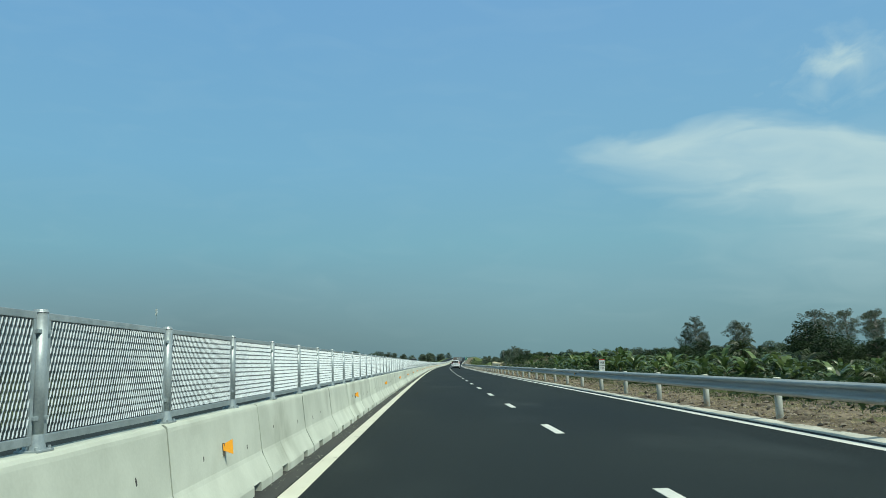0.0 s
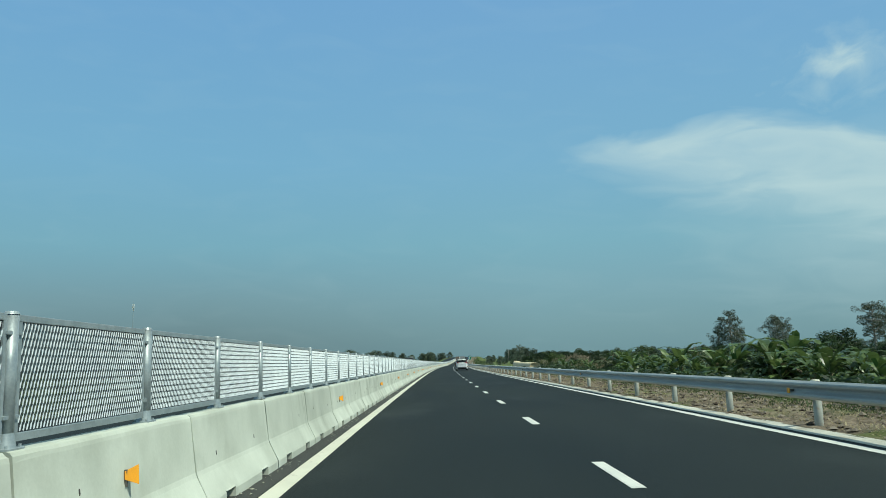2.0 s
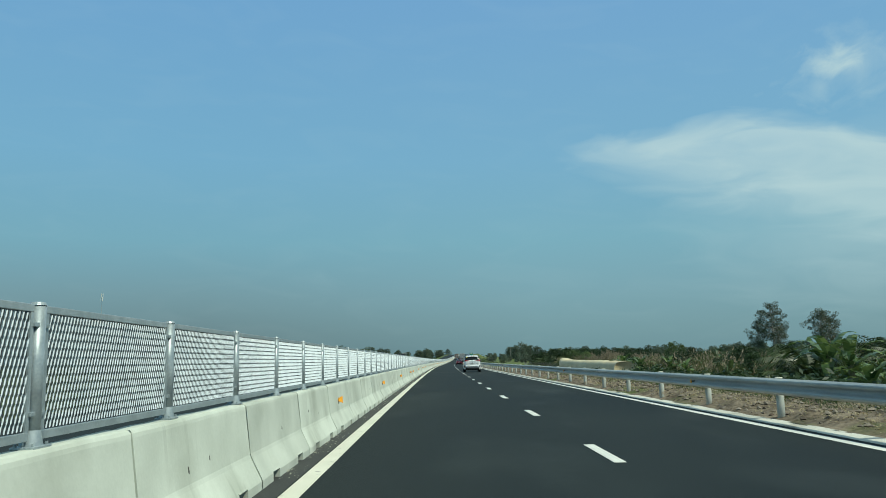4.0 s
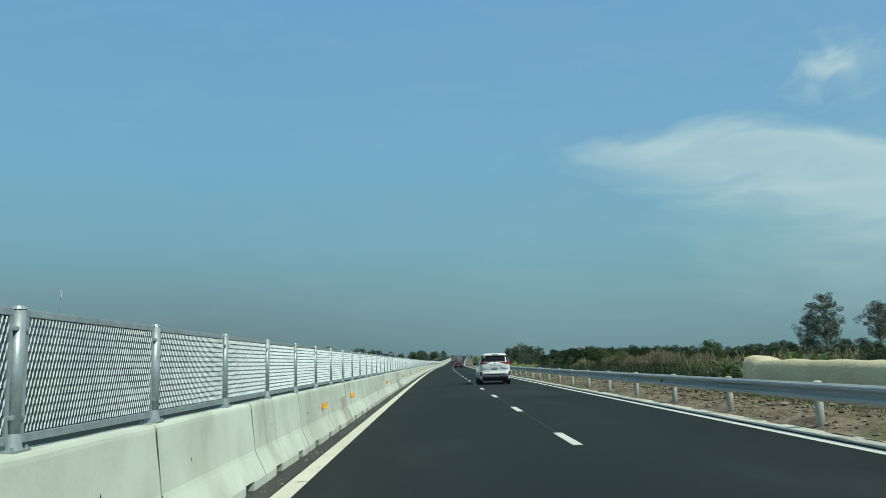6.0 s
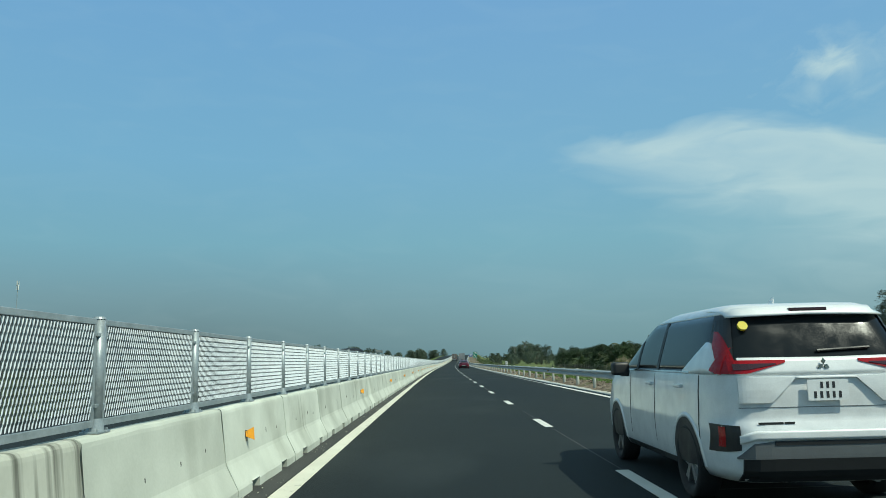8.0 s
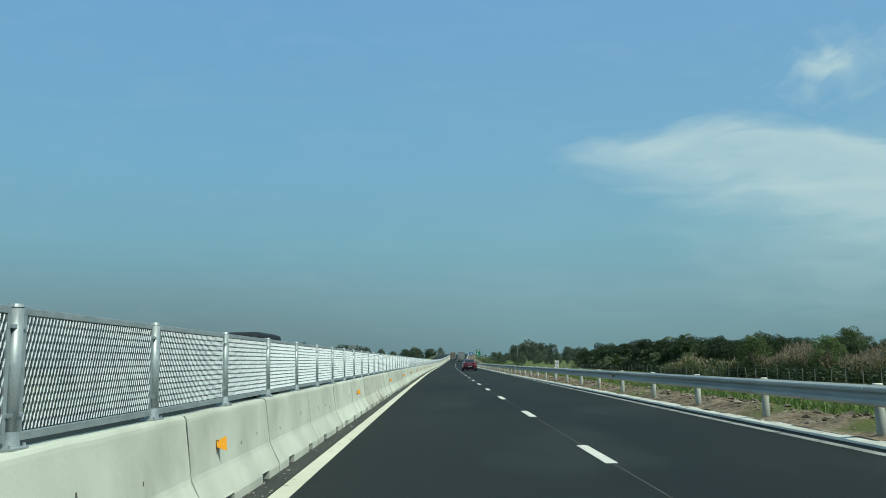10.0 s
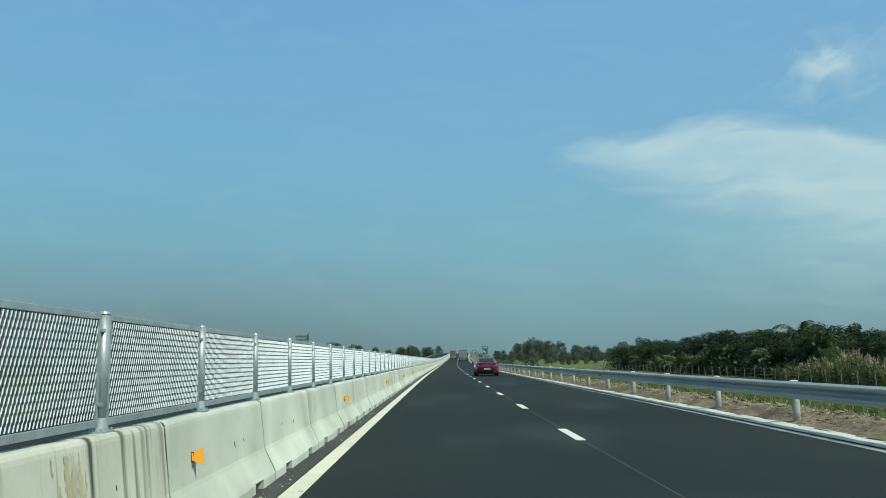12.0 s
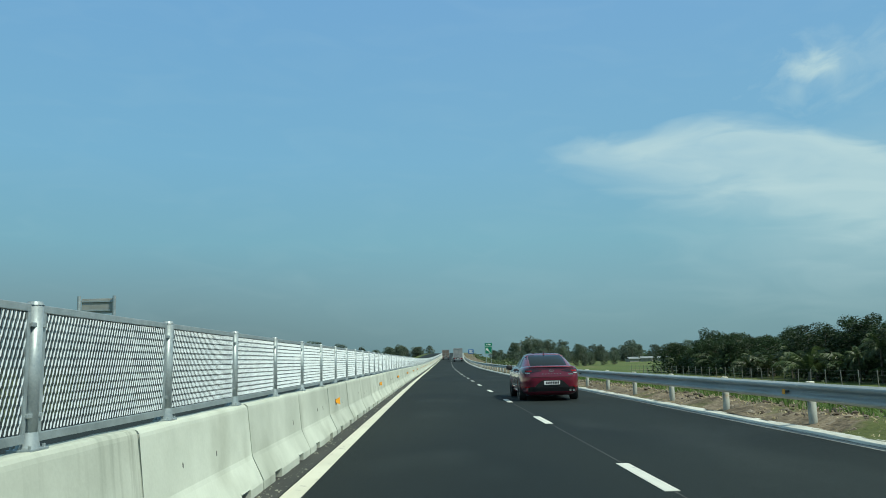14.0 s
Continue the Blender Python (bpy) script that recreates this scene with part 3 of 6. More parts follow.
def screen_section():
    t = thing("screen_section", "galvanised anti-glare screen panel and round post on the barrier", "fence", "anti-glare screen sections")
    bm = bmesh.new()
    tube(bm, (0, 0, 0.815), (0, 0, 1.540), 0.042, n=16)
    tube(bm, (0, 0, 0.820), (0, 0, 0.900), 0.058, 0.042, n=16, cap=False)
    part("post", bm, GALVANISED, t, "round galvanised post", True)
    bm = bmesh.new()
    tube(bm, (0, 0, 1.532), (0, 0, 1.549), 0.046, 0.036, n=16)
    part("post_cap", bm, GALVANISED, t)
    bm = bmesh.new()
    box(bm, -0.062, 0.062, -0.09, 0.09, 0.809, 0.822, 0.003)
    for a in (-1, 1):
        tri = [bm.verts.new(p) for p in ((-0.004, a * 0.04, 0.822), (-0.004, a * 0.085, 0.822), (-0.004, a * 0.04, 0.91))]
        bm.faces.new(tri)
        for y in (-0.07, 0.07):
            tube(bm, (a * 0.045, y, 0.82), (a * 0.045, y, 0.838), 0.009, n=6)
    part("base_plate", bm, GALVANISED, t)
    for name, z0, z1 in (("top_rail", 1.495, 1.535), ("bottom_rail", 0.848, 0.893)):
        bm = bmesh.new()
        box(bm, -0.016, 0.016, 0.062, 1.938, z0, z1, 0.004)
        part(name, bm, GALVANISED, t)
    for y in (0.062, 1.906):
        bm = bmesh.new()
        box(bm, -0.016, 0.016, y, y + 0.032, 0.893, 1.495)
        part("stile", bm, GALVANISED, t)
    for z in (0.97, 1.42):
        bm = bmesh.new()
        box(bm, -0.012, 0.030, -0.075, 0.075, z, z + 0.022, 0.003)
        part("clamp", bm, GALVANISED, t)
    part("mesh_screen", strand_mesh(), None, t, "bright expanded-metal sheet")
    return t


first = screen_section()
sections = [first]
for i in range(1, 290):
    sections.append(copy_thing(first, place(POST_S + 2.0 * i, BARRIER_U, 0.055)))
first.matrix_world = place(POST_S, BARRIER_U, 0.055)
for i in range(1, 4):
    copy_thing(first, place(POST_S - 2.0 * i, BARRIER_U, 0.055))

# ---- guardrail ----
def rail_section():
    t = thing("guardrail", "galvanised W-beam guardrail section on a round post", "guardrail", "guardrail sections along the verge")
    wave = [(0.000, 0.545), (-0.012, 0.549), (-0.072, 0.578), (-0.083, 0.594), (-0.083, 0.618), (-0.072, 0.634), (-0.010, 0.668), (-0.002, 0.682), (-0.002, 0.714),
            (-0.010, 0.728), (-0.072, 0.762), (-0.083, 0.778), (-0.083, 0.802), (-0.072, 0.818), (-0.012, 0.846), (0.000, 0.850)]
    bm = bmesh.new()
    prism(bm, wave + [(x + 0.007, z) for x, z in reversed(wave)], -0.16, 4.0)
    bmesh.ops.recalc_face_normals(bm, faces=bm.faces)
    part("beam", bm, RAIL, t, "zinc-grey W-beam")
    bm = bmesh.new()
    tube(bm, (0.15, 0, -0.35), (0.15, 0, 0.850), 0.07, n=16)
    part("post", bm, RAIL_POST, t, "dusty round post", True)
    bm = bmesh.new()
    tube(bm, (0.15, 0, 0.848), (0.15, 0, 0.860), 0.076, 0.070, n=16)
    tube(bm, (0.15, 0, 0.860), (0.15, 0, 0.868), 0.070, 0.045, n=16)
    part("post_cap", bm, WHITE_LINE, t, "pale post cap")
    bm = bmesh.new()
    box(bm, 0.004, 0.10, -0.05, 0.05, 0.60, 0.76, 0.006)
    part("spacer", bm, RAIL_POST, t)
    for z in (0.606, 0.790):
        bm = bmesh.new()
        tube(bm, (-0.083, 0, z), (-0.094, 0, z), 0.013, n=6)
        part("bolt", bm, RAIL_POST, t)
    return t


RAIL_U = 7.87


def rail_low(s):
    """How far the rail sits below its nominal height."""
    return -float(np.interp(s, (0, 200, 250), (0.06, 0.06, 0.09)))


first_rail = rail_section()
rail_s = [3.04 + 4.01 * i for i in range(150)]
for s in rail_s[1:]:
    copy_thing(first_rail, place(s, RAIL_U + kerb_off(s), rail_low(s)) @ pose(0, 0, 0, 0, 0, math.degrees(-(kerb_off(s + 4.01) - kerb_off(s)) / 4.01)))
first_rail.matrix_world = place(rail_s[0], RAIL_U, -0.06)

bm = bmesh.new()
box(bm, -0.012, 0.0, -0.05, 0.05, -0.045, 0.045, 0.004)
rail_plate = mesh_of("plate", bm, AMBER)
bm = bmesh.new()
box(bm, -0.004, 0.09, -0.02, 0.02, -0.02, 0.02)
rail_arm = mesh_of("bracket", bm, BRACKET)
for k in (8, 12, 17, 23, 28, 33, 38, 43, 48, 53, 58, 63, 68, 73, 78, 83, 88, 93):
    t = thing("rail_reflector", "small amber reflector in the fold of the guardrail", "reflector", "reflectors along the guardrail")
    part("plate", rail_plate, None, t)
    part("bracket", rail_arm, None, t)
    t.matrix_world = place(rail_s[k] + 0.5, RAIL_U + kerb_off(rail_s[k]) - 0.092, 0.68 + rail_low(rail_s[k]))

# ---- roadside signs and objects ----
SIGN_WHITE = plain("sign_white", (0.72, 0.73, 0.70), rough=0.5)
SIGN_BLACK = plain("sign_lettering", (0.02, 0.02, 0.022), rough=0.5)
SIGN_RED = plain("sign_red", (0.52, 0.03, 0.03), rough=0.45)
SIGN_GREEN = plain("sign_green", (0.005, 0.19, 0.11), rough=0.4)
SIGN_BLUE = plain("sign_blue", (0.03, 0.13, 0.36), rough=0.4)
SIGN_BACK = mat("sign_back", (0.30, 0.31, 0.29), (0.40, 0.40, 0.37), scale=3, fine=50, rough=(0.5, 0.7), metal=0.3, bump=0.1)
TARP = mat("beige_tarpaulin", (0.56, 0.46, 0.28), (0.68, 0.59, 0.39), scale=1.4, fine=14, rough=(0.6, 0.8), bump=0.6, depth=0.03, stretch=(1, 0.5, 1))
RUST = mat("rusty_pipe", (0.14, 0.075, 0.05), (0.22, 0.13, 0.09), scale=3, fine=30, rough=(0.7, 0.9), bump=0.3)
POST_CONC = mat("fence_post_concrete", (0.13, 0.135, 0.12), (0.22, 0.22, 0.195), scale=4, fine=30, rough=(0.8, 0.95), bump=0.2, vary=0.12)
WIRE = plain("fence_wire", (0.22, 0.22, 0.21), rough=0.5, metal=0.6)


def text_mesh(words, size, material):
    cu = bpy.data.curves.new("letters", "FONT")
    cu.body, cu.size, cu.align_x, cu.align_y, cu.extrude = words, size, "CENTER", "CENTER", 0.002
    ob = new("letters", cu)
    bpy.context.view_layer.update()
    me = bpy.data.meshes.new_from_object(ob.evaluated_get(bpy.context.evaluated_depsgraph_get()))
    bpy.data.objects.remove(ob)
    me.materials.clear()
    me.materials.append(material)
    return me


def hectometre_post(top, bottom, s, u, cap, cap_label, sunk=0.0):
    t = thing("distance_marker", "white distance marker lettered %s over %s behind the guardrail" % (top, bottom), "road sign", "distance markers")
    bm = bmesh.new()
    box(bm, -0.112, 0.112, -0.03, 0.03, 0.76, 1.20, 0.008)
    part("board", bm, SIGN_WHITE, t, "white board")
    bm = bmesh.new()
    tube(bm, (0, 0.06, -0.25), (0, 0.06, 1.15), 0.03, n=10)
    part("post", bm, GALVANISED, t)
    bm = bmesh.new()
    box(bm, -0.116, 0.116, -0.034, 0.034, 1.195, 1.230, 0.012)
    part("cap", bm, cap, t, cap_label)
    bm = bmesh.new()
    box(bm, -0.104, 0.104, -0.034, -0.03, 0.975, 0.985)
    part("divider", bm, SIGN_BLACK, t)
    for words, z, size in ((top, 1.085, 0.15), (bottom, 0.875, 0.115)):
        o = part("lettering", text_mesh(words, size, SIGN_BLACK), None, t, "black letters %s" % words)
        o.matrix_world = pose(0, -0.033, z, 90, 0, 0)
    t.matrix_world = place(s, u, sunk)


hectometre_post("H8", "126", 31.75, 8.22, SIGN_RED, "red painted cap")
hectometre_post("H6", "126", 234.1, 8.34, SIGN_WHITE, "white cap", -0.08)


def flat_shape(points, y, thick):
    bm = bmesh.new()
    vs = [[bm.verts.new((x, yy, z)) for x, z in points] for yy in (y, y - thick)]
    bm.faces.new(vs[0])
    bm.faces.new(vs[1][::-1])
    k = len(points)
    for i in range(k):
        bm.faces.new((vs[0][i], vs[0][(i + 1) % k], vs[1][(i + 1) % k], vs[1][i]))
    bmesh.ops.recalc_face_normals(bm, faces=bm.faces)
    return bm


# green exit sign with a small panel over it, and a blue sign farther on
t = thing("exit_sign", "green exit sign with a white arrow on two grey posts", "road sign")
bm = bmesh.new(); box(bm, -0.75, 0.75, -0.02, 0.02, 1.75, 3.35, 0.01); part("board", bm, SIGN_GREEN, t, "green board")
bm = bmesh.new(); box(bm, -0.75, 0.75, -0.02, 0.02, 3.40, 3.95, 0.01); part("upper_board", bm, SIGN_GREEN, t, "green number board")
part("arrow", flat_shape([(0.42, 2.0), (0.22, 2.0), (-0.02, 2.5), (-0.02, 2.72), (-0.2, 2.72), (-0.2, 2.82), (-0.2, 3.1), (-0.52, 2.75), (-0.35, 2.4), (-0.12, 2.38)], -0.02, 0.006), SIGN_WHITE, t, "white bent arrow")
for z0, z1 in ((1.79, 1.83), (3.27, 3.31)):
    bm = bmesh.new(); box(bm, -0.70, 0.70, -0.026, -0.02, z0, z1); part("border", bm, SIGN_WHITE, t)
for x in (-0.70, 0.66):
    bm = bmesh.new(); box(bm, x, x + 0.04, -0.026, -0.02, 1.83, 3.27); part("border", bm, SIGN_WHITE, t)
for x, w in ((-0.35, 0.28), (0.2, 0.5)):
    bm = bmesh.new(); box(bm, x - w / 2, x + w / 2, -0.027, -0.02, 3.55, 3.78); part("lettering", bm, SIGN_WHITE, t, "white bars of unreadable writing")
for x in (-0.5, 0.5):
    bm = bmesh.new(); tube(bm, (x, 0.07, -2.2), (x, 0.07, 3.9), 0.05); part("post", bm, GALVANISED, t)
t.matrix_world = place(395, 9.65, 0.62) @ Matrix.Scale(0.82, 4)

t = thing("direction_sign", "blue rectangular direction sign with white bars on two posts", "road sign")
bm = bmesh.new(); box(bm, -1.0, 1.0, -0.02, 0.02, 2.6, 4.1, 0.01); part("board", bm, SIGN_BLUE, t, "blue board")
for z, w in ((3.75, 1.4), (3.4, 1.0), (3.0, 1.3)):
    bm = bmesh.new(); box(bm, -w / 2, w / 2, -0.027, -0.02, z - 0.09, z + 0.09); part("lettering", bm, SIGN_WHITE, t, "white bars of unreadable writing")
for x in (-0.7, 0.7):
    bm = bmesh.new(); tube(bm, (x, 0.07, -2.0), (x, 0.07, 4.1), 0.05); part("post", bm, GALVANISED, t)
t.matrix_world = place(480, 9.0, 0.0) @ Matrix.Scale(0.76, 4)

# sign of the oncoming carriageway, seen from behind
t = thing("sign_from_behind", "grey back of a road sign on two posts beyond the screen", "road sign")
bm = bmesh.new(); box(bm, -0.52, 0.52, -0.015, 0.015, 3.06, 3.56, 0.006); part("board", bm, SIGN_BACK, t, "bare grey back")
for z in (3.14, 3.44):
    bm = bmesh.new(); box(bm, -0.62, 0.62, -0.05, -0.015, z, z + 0.05); part("brace", bm, GALVANISED, t)
for x in (-0.58, 0.58):
    bm = bmesh.new(); tube(bm, (x, -0.08, -0.6), (x, -0.08, 3.64), 0.055); part("post", bm, GALVANISED, t)
t.matrix_world = place(288.2, -9.75, 0.0)

# radio mast far beyond the oncoming lanes
t = thing("radio_mast", "slender grey radio mast with a cluster of antenna panels", "mast")
bm = bmesh.new(); tube(bm, (0, 0, -1), (0, 0, 39), 0.28, 0.12, n=8); part("pole", bm, GALVANISED, t)
for i in range(6):
    a = i * math.tau / 6
    bm = bmesh.new()
    box(bm, -0.17, 0.17, 0.42, 0.58, 35.4 + 1.9 * (i % 2), 37.4 + 1.9 * (i % 2), 0.03, pose(0, 0, 0, 0, 0, math.degrees(a)))
    part("antenna", bm, SIGN_WHITE, t)
for z in (35.9, 38.2):
    bm = bmesh.new()
    for i in range(3):
        a = i * math.tau / 6
        tube(bm, (0.5 * math.cos(a), 0.5 * math.sin(a), z), (-0.5 * math.cos(a), -0.5 * math.sin(a), z), 0.04, n=6)
    part("bracket", bm, GALVANISED, t)
bm = bmesh.new(); tube(bm, (0, 0, 38.9), (0, 0, 41), 0.03, n=6); part("lightning_rod", bm, GALVANISED, t)
t.matrix_world = place(469, -178, -0.5, lift=False)

# concrete power poles behind the far trees
for s, u, h in ((676, 37.1, 11.3), (694, 43.5, 12.4)):
    t = thing("power_pole", "pale tapered concrete power pole with a steel crossarm", "pole", "power poles beyond the fields")
    bm = bmesh.new(); tube(bm, (0, 0, -0.5), (0, 0, h), 0.22, 0.12, n=10); part("shaft", bm, POST_CONC, t, "", True)
    bm = bmesh.new(); box(bm, -0.95, 0.95, -0.06, 0.06, h - 0.7, h - 0.58); part("crossarm", bm, GALVANISED, t)
    for x in (-0.8, 0.0, 0.8):
        bm = bmesh.new(); tube(bm, (x, 0, h - 0.58), (x, 0, h - 0.36), 0.05, 0.035, n=8); part("insulator", bm, SIGN_BACK, t)
    t.matrix_world = place(s, u, -1.0, lift=False)

# stack of long pipes under a beige tarpaulin on the verge
t = thing("covered_stack", "stack of brown pipes under a creased beige tarpaulin on the verge", "stack")
rnd = random.Random(8)
for i, x in enumerate((-0.27, 0.27)):
    bm = bmesh.new(); tube(bm, (x, -9.8 + 0.1 * i, 0.28), (x, 9.7 + 0.1 * i, 0.28), 0.30, n=14); part("pipe", bm, RUST, t, "rusty brown pipe", True)
verts, faces, ys = [], [], steps(-9.9, 9.9, 0.45)
ring = [(-0.55, 0.56), (-0.55, 0.70), (-0.52, 0.96), (-0.40, 1.12), (-0.14, 1.17), (0.14, 1.16), (0.38, 1.10), (0.52, 0.92), (0.55, 0.7), (0.55, 0.56)]
for y in ys:
    taper = 1.0 - 0.10 * (y + 10.5) / 21.0 * -1 - 0.05
    for x, z in ring:
        k = 0.05 * noise.noise((x * 2, y * 0.9, z)) + 0.02 * noise.noise((x * 5, y * 3, 4))
        verts.append((x * (1 + k), y, z * taper + k + (0.12 if y > 9.2 and z > 0.9 else 0)))
w = len(ring)
for i in range(len(ys) - 1):
    for j in range(w - 1):
        faces.append((i * w + j, i * w + j + 1, (i + 1) * w + j + 1, (i + 1) * w + j))
faces.append(tuple(range(w)))
faces.append(tuple(range((len(ys) - 1) * w, len(ys) * w))[::-1])
me = bpy.data.meshes.new("tarpaulin")
me.from_pydata(verts, [], faces)
me.materials.append(TARP)
for f in me.polygons:
    f.use_smooth = True
part("tarpaulin", me, None, t, "creased beige tarpaulin")
t.matrix_world = place(128.0, 11.3, -0.10)

# field fence: thin concrete posts and wires
bm = bmesh.new()
box(bm, -0.027, 0.027, -0.027, 0.027, -0.3, 1.08, 0.008)
fence_post_mesh = mesh_of("post", bm, POST_CONC)
fence = tagged(new("field_fence"), "wire fence on thin pale concrete posts along the fields", "fence")
rnd = random.Random(11)
fence_s = [20 + 2.25 * i for i in range(160)]
for s in fence_s:
    p = part("post", fence_post_mesh, None, fence)
    p.matrix_world = place(s + rnd.uniform(-0.15, 0.15), 29.5, -1.02, lift=False) @ pose(0, 0, 0, rnd.uniform(-3, 3), rnd.uniform(-3, 3), 0)
for z in (0.25, 0.50, 0.75, 1.0):
    bm = bmesh.new()
    pts = [road_point(s, 29.5, 0) for s in fence_s[::6]]
    for a, b in zip(pts, pts[1:]):
        tube(bm, (a.x, a.y, z - 1), (b.x, b.y, z - 1), 0.004, n=3, cap=False)
    part("wire", bm, WIRE, fence)

# faint dusty drag marks across the lanes and a pale seam beside the dashes
SEAM = mat("seam_dust", (0.060, 0.064, 0.062), (0.115, 0.118, 0.112), scale=2.0, fine=20, rough=(0.85, 0.95), bump=0.2)
for s, u0, u1, w in ((156.6, 0.1, 5.8, 0.025), (158.0, 0.15, 3.6, 0.02), (158.7, 3.9, 6.9, 0.018)):
    m = strip("tar_joint", [s - w, s + w], steps(u0, u1, 0.4), lambda s_, u_: 0.004, SEAM)
    m.parent = road
seam_s = steps(126, 171, 1.5), steps(183, 285, 1.5)
for ss_ in seam_s:
    m = strip("seam", ss_, [3.625, 3.640], lambda s_, u_: 0.0035, SEAM)
    m.parent = road

# small sheds at the far side of the green field
WALL = mat("shed_wall", (0.24, 0.23, 0.20), (0.36, 0.34, 0.30), scale=1.2, fine=12, bump=0.2)
TIN = mat("tin_roof", (0.24, 0.25, 0.255), (0.36, 0.37, 0.37), scale=0.6, fine=8, rough=(0.4, 0.65), metal=0.4, bump=0.3, depth=0.02, vary=0.15)
DARK_DOOR = plain("shed_opening", (0.05, 0.045, 0.04), rough=0.8)


def shed(s, u, w, d, h, turn):
    t = thing("shed", "low farm shed with a grey tin roof beside the field", "shed", "farm sheds")
    bm = bmesh.new(); box(bm, -w / 2, w / 2, -d / 2, d / 2, -0.3, h); part("wall", bm, WALL, t)
    bm = bmesh.new()
    prism(bm, [(-w / 2 - 0.5, h - 0.1), (0, h + 0.7), (w / 2 + 0.5, h - 0.1), (w / 2 + 0.5, h), (0, h + 0.82), (-w / 2 - 0.5, h)], -d / 2 - 0.4, d / 2 + 0.4)
    part("roof", bm, TIN, t, "grey tin roof")
    bm = bmesh.new(); box(bm, -w * 0.12, w * 0.12, -d / 2 - 0.03, -d / 2 + 0.05, -0.2, 2.0); part("door", bm, DARK_DOOR, t)
    for x in (-w * 0.32, w * 0.32):
        bm = bmesh.new(); box(bm, x - 0.5, x + 0.5, -d / 2 - 0.03, -d / 2 + 0.05, 0.9, 1.8); part("window", bm, DARK_DOOR, t)
    t.matrix_world = place(s, u, -1.0, turn, lift=False)


for a in ((628, 92, 6, 5, 1.5, 70), (634, 101, 5.5, 5, 1.3, 82), (622, 84, 5, 4.5, 1.4, 100), (640, 113, 6.5, 5, 1.5, 64)):
    shed(*a)

# ---- plants ----
BANANA_LEAF = leafy("banana_leaf", (0.026, 0.062, 0.018), (0.160, 0.215, 0.070), rough=0.36, leaf=0.30)
BANANA_DRY = leafy("dry_leaf", (0.10, 0.085, 0.05), (0.18, 0.15, 0.09), rough=0.8, leaf=0.2)
STEM = mat("banana_stem", (0.10, 0.12, 0.05), (0.20, 0.17, 0.09), scale=3, fine=20, bump=0.3)
BARK = mat("bark", (0.12, 0.095, 0.07), (0.22, 0.19, 0.15), scale=3, fine=22, rough=(0.85, 0.98), bump=0.6, depth=0.02, stretch=(1, 1, 0.3))
PALE_BARK = mat("pale_bark", (0.22, 0.20, 0.17), (0.34, 0.31, 0.27), scale=2, fine=18, rough=(0.8, 0.95), bump=0.4, stretch=(1, 1, 0.3))
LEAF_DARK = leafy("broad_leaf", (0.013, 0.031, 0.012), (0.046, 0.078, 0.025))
LEAF_MID = leafy("field_tree_leaf", (0.045, 0.070, 0.026), (0.105, 0.135, 0.055))
# paler and greyer: distance haze is mixed into this leaf colour
LEAF_HAZED = leafy("hazed_leaf", (0.066, 0.096, 0.064), (0.135, 0.170, 0.118))
LEAF_YOUNG = leafy("young_leaf", (0.055, 0.095, 0.026), (0.135, 0.185, 0.062))
LEAF_GREY = leafy("gum_leaf", (0.075, 0.098, 0.066), (0.155, 0.180, 0.130))
PALM_LEAF = leafy("palm_leaf", (0.024, 0.048, 0.015), (0.088, 0.115, 0.044), rough=0.45)
REED_LEAF = leafy("reed_leaf", (0.07, 0.095, 0.03), (0.20, 0.19, 0.085), rough=0.7)
PLUME = leafy("reed_plume", (0.30, 0.24, 0.16), (0.46, 0.37, 0.26), rough=0.9)
BLADE = leafy("grass_blade", (0.045, 0.078, 0.022), (0.12, 0.155, 0.05), rough=0.7)
FRESH_BLADE = leafy("fresh_grass_blade", (0.075, 0.135, 0.028), (0.155, 0.225, 0.060), rough=0.7)
DRY_BLADE = leafy("dry_grass", (0.36, 0.30, 0.18), (0.54, 0.46, 0.30), rough=0.9)


